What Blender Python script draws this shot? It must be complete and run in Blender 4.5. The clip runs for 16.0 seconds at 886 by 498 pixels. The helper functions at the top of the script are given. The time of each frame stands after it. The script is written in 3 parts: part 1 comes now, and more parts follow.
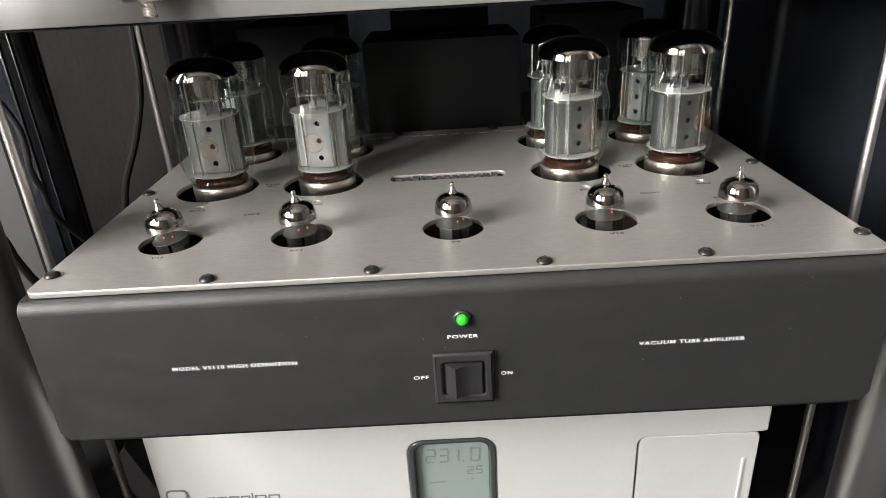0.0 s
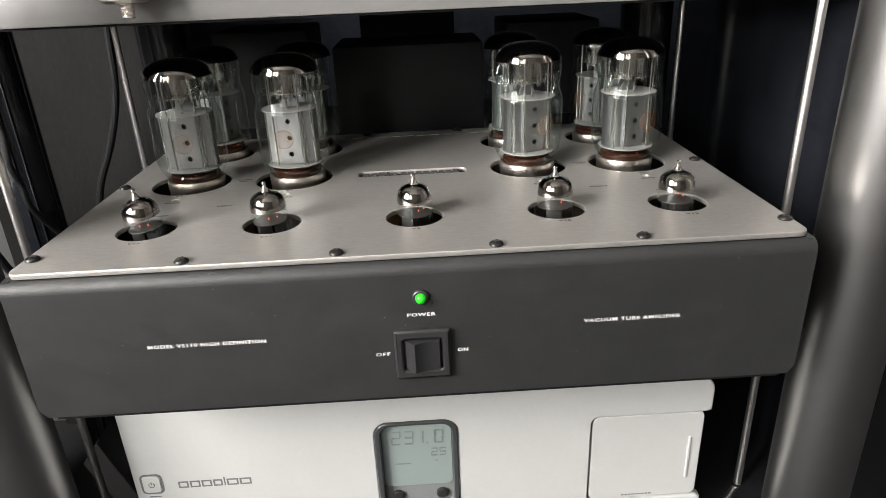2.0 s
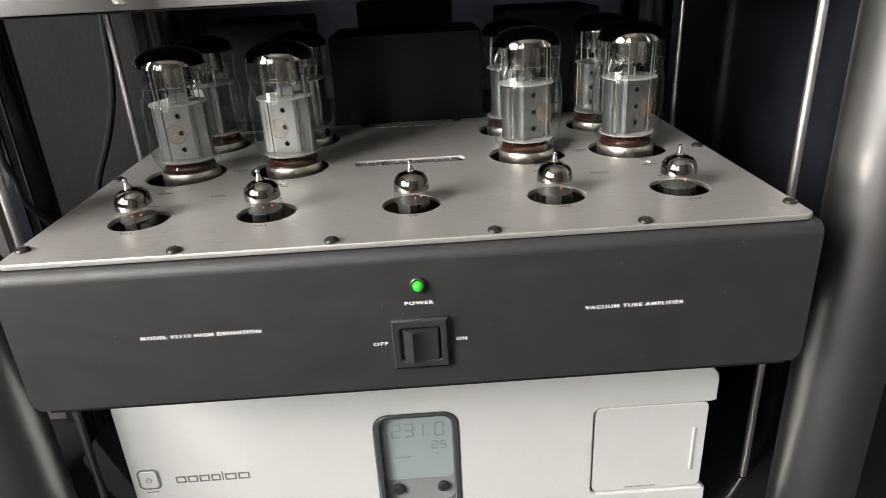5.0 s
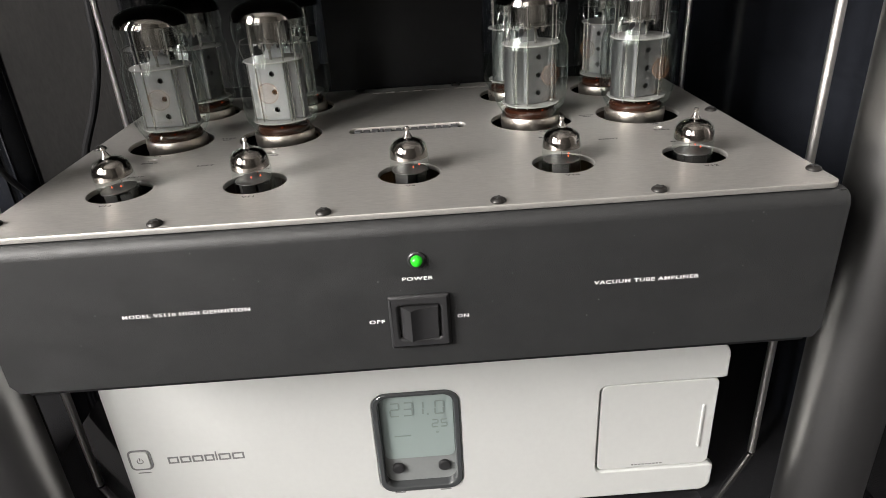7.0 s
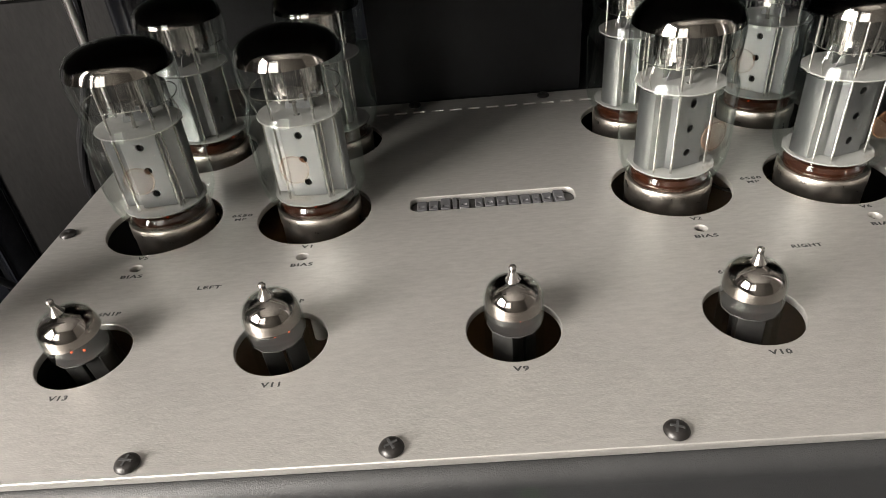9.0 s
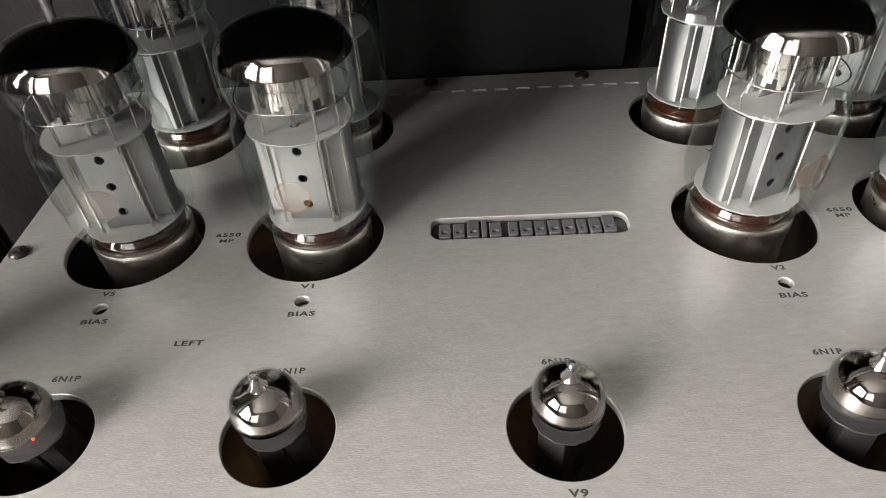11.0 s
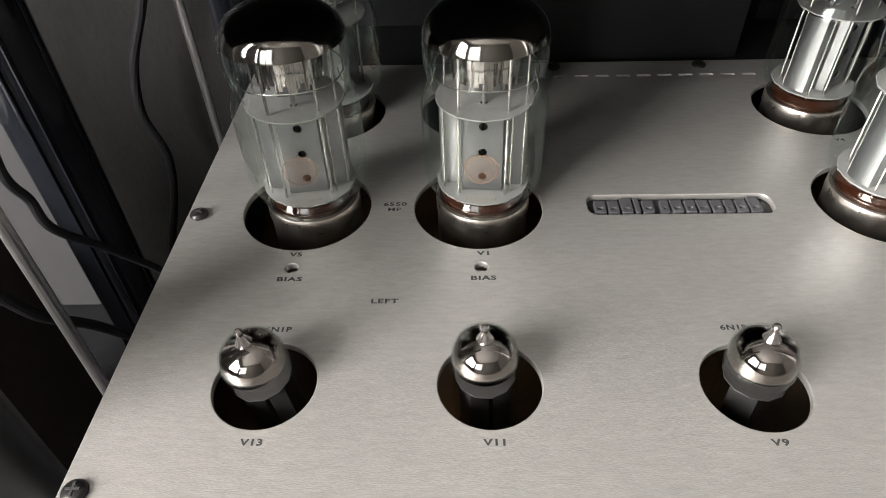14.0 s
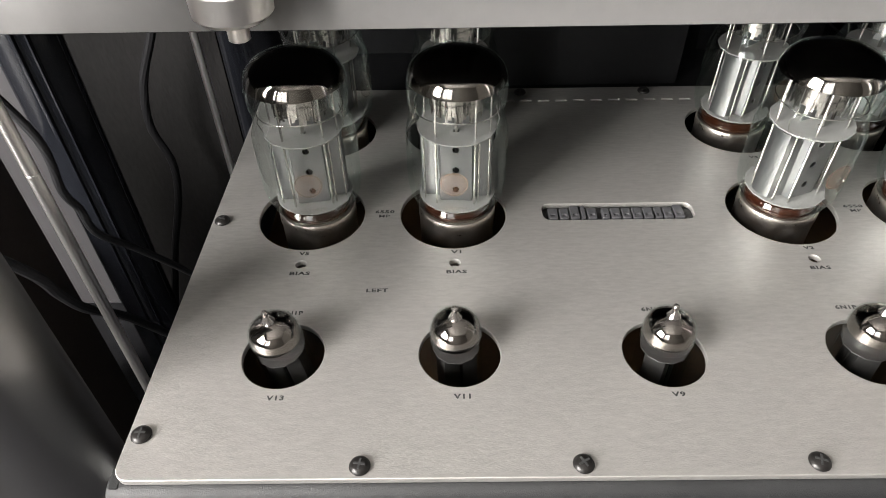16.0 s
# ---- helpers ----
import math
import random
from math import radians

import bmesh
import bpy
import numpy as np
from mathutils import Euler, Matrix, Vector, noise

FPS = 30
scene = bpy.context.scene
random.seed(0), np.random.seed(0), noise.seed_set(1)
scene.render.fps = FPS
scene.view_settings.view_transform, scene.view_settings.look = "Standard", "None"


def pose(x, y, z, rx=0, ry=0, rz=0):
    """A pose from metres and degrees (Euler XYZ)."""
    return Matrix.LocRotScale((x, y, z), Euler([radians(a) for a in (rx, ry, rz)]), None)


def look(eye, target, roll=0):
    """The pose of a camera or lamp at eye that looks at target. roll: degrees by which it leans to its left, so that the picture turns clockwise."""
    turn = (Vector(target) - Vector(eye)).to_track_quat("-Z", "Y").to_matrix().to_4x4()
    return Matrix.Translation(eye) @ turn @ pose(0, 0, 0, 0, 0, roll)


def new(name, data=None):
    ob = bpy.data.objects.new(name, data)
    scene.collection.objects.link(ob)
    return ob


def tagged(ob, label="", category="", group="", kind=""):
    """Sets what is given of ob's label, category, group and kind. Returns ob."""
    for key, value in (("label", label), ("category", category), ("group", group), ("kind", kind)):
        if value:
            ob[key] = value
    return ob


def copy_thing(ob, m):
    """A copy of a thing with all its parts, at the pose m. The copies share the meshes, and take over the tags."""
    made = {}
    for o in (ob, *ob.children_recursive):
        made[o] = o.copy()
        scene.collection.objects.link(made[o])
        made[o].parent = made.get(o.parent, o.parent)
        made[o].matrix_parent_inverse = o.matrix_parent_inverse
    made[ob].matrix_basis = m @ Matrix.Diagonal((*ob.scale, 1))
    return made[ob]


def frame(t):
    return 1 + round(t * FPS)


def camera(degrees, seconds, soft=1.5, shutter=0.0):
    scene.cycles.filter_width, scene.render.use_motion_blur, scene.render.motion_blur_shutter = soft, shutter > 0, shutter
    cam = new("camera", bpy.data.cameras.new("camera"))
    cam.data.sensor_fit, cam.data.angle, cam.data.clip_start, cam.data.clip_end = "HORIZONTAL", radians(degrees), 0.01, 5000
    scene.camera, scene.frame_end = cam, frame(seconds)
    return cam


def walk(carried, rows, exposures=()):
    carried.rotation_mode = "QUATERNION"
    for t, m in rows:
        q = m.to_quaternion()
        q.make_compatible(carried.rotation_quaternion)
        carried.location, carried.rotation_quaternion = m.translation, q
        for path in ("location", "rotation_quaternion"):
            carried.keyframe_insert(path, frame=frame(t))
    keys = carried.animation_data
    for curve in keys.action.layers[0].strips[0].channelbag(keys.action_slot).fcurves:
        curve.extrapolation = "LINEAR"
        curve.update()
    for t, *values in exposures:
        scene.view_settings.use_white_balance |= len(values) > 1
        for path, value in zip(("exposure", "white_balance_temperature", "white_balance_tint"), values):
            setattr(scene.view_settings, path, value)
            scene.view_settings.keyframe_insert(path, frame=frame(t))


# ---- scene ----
cam = camera(68.3, 16.0, soft=0.7)
PATH = [
    (0, (-0.003, -0.287, 0.645), (-0.02, 1.534, -0.182), -3.3),
    (0.5, (-0.001, -0.307, 0.641), (0.004, 1.5, -0.216), -3.0),
    (1, (0.004, -0.313, 0.639), (0.033, 1.509, -0.185), -2.7),
    (1.5, (0.004, -0.315, 0.639), (0.059, 1.504, -0.19), -2.3),
    (2, (0.006, -0.318, 0.641), (0.06, 1.517, -0.152), -2.5),
    (2.5, (0.008, -0.318, 0.636), (0.055, 1.525, -0.138), -2.9),
    (3, (0.007, -0.317, 0.635), (0.047, 1.531, -0.129), -2.8),
    (3.5, (0.009, -0.317, 0.635), (0.057, 1.529, -0.134), -2.9),
    (4, (0.009, -0.319, 0.634), (0.039, 1.526, -0.137), -3.1),
    (6.3, (0.008, -0.306, 0.63), (0.077, 1.512, -0.2), -3.1),
    (6.5, (0.008, -0.308, 0.629), (0.069, 1.514, -0.195), -3.1),
    (7, (0.009, -0.293, 0.624), (0.05, 1.502, -0.255), -3.4),
    (7.5, (0.009, -0.26, 0.624), (0.028, 1.512, -0.303), -3.1),
    (8, (0.007, -0.215, 0.631), (0.023, 1.535, -0.336), -3.0),
    (8.5, (-0.001, -0.165, 0.646), (-0.009, 1.539, -0.402), -4.0),
    (9, (-0.015, -0.122, 0.664), (-0.086, 1.526, -0.466), -5.5),
    (9.2, (-0.022, -0.107, 0.668), (-0.082, 1.519, -0.495), -5.3),
    (11.3, (-0.032, -0.049, 0.675), (-0.075, 1.438, -0.662), -3.2),
    (11.5, (-0.037, -0.052, 0.676), (-0.068, 1.432, -0.664), -2.8),
    (12, (-0.052, -0.061, 0.676), (-0.098, 1.407, -0.682), -2.7),
    (12.5, (-0.065, -0.064, 0.676), (-0.112, 1.402, -0.683), -2.9),
    (13, (-0.077, -0.065, 0.678), (-0.111, 1.4, -0.682), -2.3),
    (13.5, (-0.092, -0.064, 0.678), (-0.123, 1.401, -0.684), -1.7),
    (14, (-0.097, -0.068, 0.683), (-0.151, 1.399, -0.675), -1.9),
    (14.5, (-0.101, -0.076, 0.687), (-0.169, 1.39, -0.671), -2.1),
    (15, (-0.102, -0.088, 0.696), (-0.147, 1.405, -0.633), -1.5),
    (15.5, (-0.094, -0.102, 0.708), (-0.14, 1.375, -0.639), -1.9),
    (16, (-0.092, -0.114, 0.725), (-0.108, 1.354, -0.633), -1.1),
]
walk(cam, [(t, look(eye, target, roll)) for t, eye, target, roll in PATH], exposures=[(0, -0.45, 6550, 10), (6.5, -0.5, 6550, 10), (7.5, -0.55, 6600, 10), (8.5, -0.2, 6800, 10), (9.2, -0.25, 6800, 10), (11.4, -0.22, 6480, 10), (16, -0.17, 6480, 10)])

# ---- world, window and exposure ----
world = bpy.data.worlds.new("sky")
scene.world = world
world.use_nodes = True
wn = world.node_tree.nodes
sky = wn.new("ShaderNodeTexSky")
sky.sky_type, sky.sun_disc = "NISHITA", False
sky.sun_elevation, sky.sun_rotation = radians(40), radians(215)
wn["Background"].inputs["Strength"].default_value = 0.08
world.node_tree.links.new(sky.outputs[0], wn["Background"].inputs["Color"])

# corner of two unseen windows, one in the wall beside the camera, one added behind it to soften shadows: middle, width,
# height, power
WEST, WEST_W, WEST_H = (-1.36, -0.93, 1.36), 1.1, 1.3
SOUTH, SOUTH_W, SOUTH_H = (-0.86, -1.70, 1.36), 0.8, 1.3
for at, aim, w, h, power in ((WEST, (1, 0, 0), WEST_W, WEST_H, 296), (SOUTH, (0, 1, 0), SOUTH_W, SOUTH_H, 22)):
    lamp = new("unseen_window_daylight", bpy.data.lights.new("unseen_window_daylight", "AREA"))
    lamp.data.shape, lamp.data.size, lamp.data.size_y = "RECTANGLE", w, h
    lamp.data.energy, lamp.data.color = power, (1.0, 0.965, 0.93)
    lamp.matrix_world = look(at, Vector(at) + Vector(aim))


# ---- materials ----
def material(name, colour, rough=0.5, metal=0.0, spread=0.0, scale=40.0, bump=0.0, bump_scale=300.0, stretch=(1, 1, 1), coat=0.0, rough_spread=0.0, spec=0.5):
    m = bpy.data.materials.new(name)
    m.use_nodes = True
    nt = m.node_tree
    b = nt.nodes["Principled BSDF"]
    b.inputs["Base Color"].default_value = (*colour, 1)
    b.inputs["Roughness"].default_value, b.inputs["Metallic"].default_value = rough, metal
    b.inputs["Coat Weight"].default_value, b.inputs["Specular IOR Level"].default_value = coat, spec
    co = nt.nodes.new("ShaderNodeTexCoord")
    mp = nt.nodes.new("ShaderNodeMapping")
    mp.inputs["Scale"].default_value = stretch
    nt.links.new(co.outputs["Object"], mp.inputs["Vector"])

    def noise_at(s, detail):
        n = nt.nodes.new("ShaderNodeTexNoise")
        n.inputs["Scale"].default_value, n.inputs["Detail"].default_value = s, detail
        nt.links.new(mp.outputs[0], n.inputs["Vector"])
        return n.outputs["Fac"]

    if spread:
        ramp = nt.nodes.new("ShaderNodeMapRange")
        ramp.inputs["From Min"].default_value, ramp.inputs["From Max"].default_value = 0.3, 0.7
        ramp.inputs["To Min"].default_value, ramp.inputs["To Max"].default_value = 1 - spread, 1 + spread
        two = nt.nodes.new("ShaderNodeMath")
        two.operation = "MULTIPLY_ADD"
        two.inputs[1].default_value = 0.5
        half = nt.nodes.new("ShaderNodeMath")
        half.operation = "MULTIPLY"
        half.inputs[1].default_value = 0.5
        nt.links.new(noise_at(scale, 4), two.inputs[0])
        nt.links.new(noise_at(scale * 9, 3), half.inputs[0])
        nt.links.new(half.outputs[0], two.inputs[2])
        nt.links.new(two.outputs[0], ramp.inputs["Value"])
        mul = nt.nodes.new("ShaderNodeVectorMath")
        mul.operation = "SCALE"
        mul.inputs[0].default_value = colour
        nt.links.new(ramp.outputs[0], mul.inputs["Scale"])
        nt.links.new(mul.outputs[0], b.inputs["Base Color"])
    if rough_spread:
        rr = nt.nodes.new("ShaderNodeMapRange")
        rr.inputs["From Min"].default_value, rr.inputs["From Max"].default_value = 0.3, 0.7
        rr.inputs["To Min"].default_value, rr.inputs["To Max"].default_value = max(rough - rough_spread, 0.02), rough + rough_spread
        nt.links.new(noise_at(scale * 2.3, 4), rr.inputs["Value"])
        nt.links.new(rr.outputs[0], b.inputs["Roughness"])
    if bump:
        bp = nt.nodes.new("ShaderNodeBump")
        bp.inputs["Strength"].default_value, bp.inputs["Distance"].default_value = bump, 0.0006
        nt.links.new(noise_at(bump_scale, 3), bp.inputs["Height"])
        nt.links.new(bp.outputs[0], b.inputs["Normal"])
    return m


def glowing(name, colour, strength):
    m = material(name, colour, 0.3)
    b = m.node_tree.nodes["Principled BSDF"]
    b.inputs["Emission Color"].default_value, b.inputs["Emission Strength"].default_value = (*colour, 1), strength
    return m


def thin_glass(name, tint, low=0.035, high=0.9):
    """A thin wall of glass: clear, with a gloss that grows at grazing angles."""
    m = bpy.data.materials.new(name)
    m.use_nodes = True
    nt = m.node_tree
    nt.nodes.remove(nt.nodes["Principled BSDF"])
    clear, gloss, mix = nt.nodes.new("ShaderNodeBsdfTransparent"), nt.nodes.new("ShaderNodeBsdfGlossy"), nt.nodes.new("ShaderNodeMixShader")
    clear.inputs["Color"].default_value = (*tint, 1)
    gloss.inputs["Roughness"].default_value = 0.02
    gloss.inputs["Color"].default_value = (0.93, 1.0, 0.97, 1)
    facing, power, rng = nt.nodes.new("ShaderNodeLayerWeight"), nt.nodes.new("ShaderNodeMath"), nt.nodes.new("ShaderNodeMapRange")
    facing.inputs["Blend"].default_value = 0.5
    power.operation, power.inputs[1].default_value = "POWER", 3.2
    rng.inputs["To Min"].default_value, rng.inputs["To Max"].default_value = low, high
    nt.links.new(facing.outputs["Facing"], power.inputs[0])
    nt.links.new(power.outputs[0], rng.inputs["Value"])
    nt.links.new(rng.outputs[0], mix.inputs["Fac"])
    nt.links.new(clear.outputs[0], mix.inputs[1])
    nt.links.new(gloss.outputs[0], mix.inputs[2])
    nt.links.new(mix.outputs[0], nt.nodes["Material Output"].inputs["Surface"])
    return m


ALU = material("brushed_aluminium", (0.50, 0.485, 0.46), 0.38, 0.72, 0.15, 560, 0.14, 2600, (0.30, 1.2, 1), rough_spread=0.05)
ALU_EDGE = material("bare_aluminium_edge", (0.78, 0.75, 0.70), 0.4, 0.5, 0.04, 80)
COAT = material("black_powder_coat", (0.0165, 0.017, 0.0175), 0.50, 0, 0.14, 30, 0.34, 2000, rough_spread=0.06)
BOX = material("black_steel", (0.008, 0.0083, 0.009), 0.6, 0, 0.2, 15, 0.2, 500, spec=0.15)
BOARD = material("brown_circuit_board", (0.06, 0.032, 0.012), 0.4, 0, 0.3, 60)
INK_W = material("white_ink", (0.82, 0.82, 0.80), 0.6, 0, 0.05, 200)
TRIM = material("white_nylon", (0.70, 0.69, 0.66), 0.5, 0, 0.05, 200)
INK_B = material("black_ink", (0.03, 0.03, 0.03), 0.6, 0, 0.1, 200)
SCREW = material("black_oxide_screw", (0.018, 0.0165, 0.0155), 0.34, 0.4, 0.3, 300)
PLASTIC = material("black_plastic", (0.022, 0.022, 0.023), 0.34, 0, 0.1, 50, 0.05, 600)
LED = glowing("green_led", (0.02, 0.55, 0.02), 0.30)
EMBER = glowing("glowing_heater", (1.0, 0.10, 0.025), 1.8)
GLASS = thin_glass("bulb_glass", (0.93, 0.955, 0.944), 0.028, 0.6)
GLASS_S = thin_glass("small_bulb_glass", (0.92, 0.93, 0.925), 0.04, 0.45)
BEAD = material("silvered_glass_tip", (0.34, 0.32, 0.305), 0.08, 0.9, 0.05, 60)
GETTER = material("getter_mirror", (0.26, 0.23, 0.213), 0.06, 1.0, 0.1, 60)
CUP = material("bright_nickel_cup", (0.40, 0.375, 0.36), 0.14, 1.0, 0.25, 220, 0.9, 260, (1, 1, 0.15))
MICA = material("mica_disc", (0.23, 0.222, 0.216), 0.55, 0, 0.14, 120, 0.2, 900)
SMALL_MICA = material("grey_mica", (0.04, 0.038, 0.037), 0.35, 0, 0.2, 300)
ANODE = material("grey_anode", (0.29, 0.292, 0.30), 0.40, 1.0, 0.05, 60, 0.0, 200, (1, 1, 0.2), rough_spread=0.04)
ANODE_D = material("dark_anode", (0.03, 0.029, 0.028), 0.45, 0.4, 0.2, 80)
WIRE = material("nickel_wire", (0.52, 0.505, 0.485), 0.25, 1.0, 0.1, 200)
BASE = material("steel_tube_base", (0.55, 0.51, 0.46), 0.33, 1.0, 0.12, 60, rough_spread=0.08)
BROWN = material("brown_stem", (0.026, 0.008, 0.004), 0.06, 0, 0.5, 250, 0.5, 300, coat=1.0)
PRINT = material("orange_print", (0.42, 0.20, 0.09), 0.6, 0, 0.3, 300)
worn = PRINT.node_tree.nodes
worn["Principled BSDF"].inputs["Alpha"].default_value = 0.09
PRINT_RING = material("orange_print_line", (0.42, 0.20, 0.09), 0.6, 0, 0.3, 300)
PRINT_RING.node_tree.nodes["Principled BSDF"].inputs["Alpha"].default_value = 0.2
SILVER = material("silver_paint", (0.62, 0.63, 0.617), 0.36, 0.25, 0.025, 25, 0.05, 900)
SILVER_D = material("grey_print", (0.16, 0.16, 0.16), 0.5, 0, 0.05, 100)
BEZEL = material("smoked_bezel", (0.045, 0.048, 0.05), 0.12, 0, 0.05, 50, coat=0.6)
LCD = glowing("lcd_glass", (0.23, 0.275, 0.265), 0.03)
LCD_INK = material("lcd_segment", (0.165, 0.195, 0.187), 0.5, 0, 0.05, 100)
CHROME = material("polished_steel", (0.96, 0.93, 0.90), 0.33, 1.0, 0.03, 12, rough_spread=0.02)
TUBE = material("dark_satin_metal", (0.40, 0.395, 0.39), 0.33, 1.0, 0.02, 60, 0.03, 1500)
GLOSS = material("black_gloss", (0.010, 0.011, 0.014), 0.16, 0, 0.3, 15, 0.03, 60, rough_spread=0.06)
SHELF = material("grey_shelf_board", (0.15, 0.147, 0.143), 0.5, 0.0, 0.06, 20, 0.1, 500)
SHELF_GLASS = material("black_glass", (0.012, 0.012, 0.013), 0.07, 0, 0.2, 20)
CABINET = material("dark_brown_satin", (0.05, 0.041, 0.036), 0.5, 0, 0.2, 25, 0.2, 300)
RUBBER = material("black_rubber", (0.010, 0.010, 0.011), 0.6, 0, 0.2, 60, 0.2, 400, spec=0.2)
BRASS = material("brass", (0.70, 0.60, 0.30), 0.25, 1.0, 0.1, 60)
# near-black base colour carries the shade that lies on the plaster
WALL_GREY = material("shaded_grey_wall", (0.0088, 0.0083, 0.0081), 0.85, 0, 0.45, 30, 1.0, 220, (1, 1, 0.35), spec=0.25)
WALL_BACK = material("dark_blue_cloth", (0.006, 0.007, 0.010), 0.9, 0, 0.6, 14, 0.9, 60, spec=0.1)
CARPET = material("dark_blue_carpet", (0.009, 0.009, 0.011), 0.95, 0, 0.4, 60, 0.9, 500)
# unseen walls darkened in place of the operator's dark reflection in the domes
PAINT = material("darkened_room_paint", (0.13, 0.122, 0.113), 0.8, 0, 0.05, 3, 0.2, 60)
CEILING = material("ceiling_paint", (0.42, 0.41, 0.40), 0.9, 0, 0.05, 3, 0.2, 60)
PALE = material("pale_grey_strip", (0.09, 0.086, 0.09), 0.7, 0, 0.05, 8, 0.2, 200)
FRAME = material("white_window_paint", (0.8, 0.8, 0.78), 0.4, 0, 0.04, 10)


# ---- mesh helpers ----
PLACE = {}


def thing(name, at, label, category, group="", kind=""):
    ob = new(name)
    ob.location, ob.empty_display_size = at, 0.01
    PLACE[ob] = Vector(at)
    return tagged(ob, label, category, group, kind)


def part(name, bm, mat, parent, label="", smooth=True, local=False):
    """Link a bmesh, made in world places (or local ones), as one mesh under its thing."""
    if not local:
        bm.transform(Matrix.Translation(-PLACE[parent]))
    me = bpy.data.meshes.new(name)
    bm.normal_update()
    bm.to_mesh(me)
    bm.free()
    if smooth:
        for p in me.polygons:
            p.use_smooth = True
        me.set_sharp_from_angle(angle=radians(35))
    me.materials.append(mat)
    ob = new(name, me)
    ob.parent = parent
    PLACE[ob] = Vector((0, 0, 0)) if local else PLACE[parent].copy()
    if label:
        ob["label"] = label
    return ob


def single(name, bm, mat, label, category, kind="", smooth=True, group=""):
    """One mesh that is a thing, or a piece of the setting, by itself."""
    me = bpy.data.meshes.new(name)
    bm.normal_update()
    bm.to_mesh(me)
    bm.free()
    if smooth:
        for p in me.polygons:
            p.use_smooth = True
        me.set_sharp_from_angle(angle=radians(35))
    me.materials.append(mat)
    ob = new(name, me)
    PLACE[ob] = Vector((0, 0, 0))
    return tagged(ob, label, category, group, kind)


def box(x0, x1, y0, y1, z0, z1, bevel=0.0, bm=None, seg=2):
    made = bm or bmesh.new()
    b = bmesh.new()
    bmesh.ops.create_cube(b, size=1)
    b.transform(Matrix.Translation(((x0 + x1) / 2, (y0 + y1) / 2, (z0 + z1) / 2)) @ Matrix.Diagonal((x1 - x0, y1 - y0, z1 - z0, 1)))
    if bevel:
        bmesh.ops.bevel(b, geom=b.edges[:], offset=bevel, segments=seg, affect="EDGES", profile=0.6)
    merge(made, b)
    return made


def merge(into, b, m=None):
    if m is not None:
        b.transform(m)
    me = bpy.data.meshes.new("tmp")
    b.to_mesh(me)
    b.free()
    into.from_mesh(me)
    bpy.data.meshes.remove(me)


def lathe(profile, seg=40, bm=None, at=(0, 0, 0), squash=(1, 1)):
    """A turned form from (radius, height) pairs, bottom to top."""
    b = bmesh.new()
    rings = []
    for r, z in profile:
        if r < 1e-6:
            rings.append([b.verts.new((0, 0, z))])
        else:
            rings.append([b.verts.new((r * squash[0] * math.cos(2 * math.pi * i / seg), r * squash[1] * math.sin(2 * math.pi * i / seg), z)) for i in range(seg)])
    for lo, hi in zip(rings, rings[1:]):
        for i in range(seg):
            j = (i + 1) % seg
            if len(lo) == 1 and len(hi) == 1:
                continue
            if len(lo) == 1:
                b.faces.new((lo[0], hi[j], hi[i]))
            elif len(hi) == 1:
                b.faces.new((lo[i], lo[j], hi[0]))
            else:
                b.faces.new((lo[i], lo[j], hi[j], hi[i]))
    made = bm or bmesh.new()
    merge(made, b, Matrix.Translation(at))
    return made


def cyl(r, z0, z1, at=(0, 0), seg=24, bevel=0.0, bm=None):
    v = bevel
    prof = [(0, z0), (r - v, z0), (r, z0 + v), (r, z1 - v), (r - v, z1), (0, z1)] if v else [(0, z0), (r, z0), (r, z1), (0, z1)]
    return lathe(prof, seg, bm, (at[0], at[1], 0))


def wire(points, r, seg=8, closed=False, bm=None):
    """A round wire or cable through the points."""
    pts = [Vector(p) for p in points]
    b = bmesh.new()
    rings = []
    n = len(pts)
    up = Vector((0.13, 0.21, 0.97))
    for i, p in enumerate(pts):
        a = pts[i - 1] if (i or closed) else p
        c = pts[(i + 1) % n] if (i < n - 1 or closed) else p
        t = (c - a).normalized()
        s = t.cross(up)
        s = s.normalized() if s.length > 1e-4 else t.orthogonal().normalized()
        q = t.cross(s)
        rings.append([b.verts.new(p + r * (math.cos(2 * math.pi * k / seg) * s + math.sin(2 * math.pi * k / seg) * q)) for k in range(seg)])
    for i in range(n if closed else n - 1):
        lo, hi = rings[i], rings[(i + 1) % n]
        for k in range(seg):
            b.faces.new((lo[k], lo[(k + 1) % seg], hi[(k + 1) % seg], hi[k]))
    if not closed:
        b.faces.new(rings[0])
        b.faces.new(rings[-1][::-1])
    made = bm or bmesh.new()
    merge(made, b)
    return made


def smooth_path(points, steps=8):
    """Catmull-Rom through the points."""
    p = [Vector(q) for q in points]
    p = [2 * p[0] - p[1]] + p + [2 * p[-1] - p[-2]]
    out = []
    for i in range(1, len(p) - 2):
        for k in range(steps):
            t = k / steps
            a, b, c, d = p[i - 1:i + 3]
            out.append(0.5 * (2 * b + (c - a) * t + (2 * a - 5 * b + 4 * c - d) * t * t + (3 * b - a - 3 * c + d) * t ** 3))
    return out + [p[-2]]


def outline_rect(x0, x1, y0, y1, r, seg=6):
    pts = []
    for cx, cy, a in ((x1 - r, y1 - r, 0), (x0 + r, y1 - r, 90), (x0 + r, y0 + r, 180), (x1 - r, y0 + r, 270)):
        for k in range(seg + 1):
            w = radians(a + 90 * k / seg)
            pts.append((cx + r * math.cos(w), cy + r * math.sin(w)))
    return pts


def outline_circle(cx, cy, r, seg=40):
    return [(cx + r * math.cos(2 * math.pi * k / seg), cy + r * math.sin(2 * math.pi * k / seg)) for k in range(seg)]


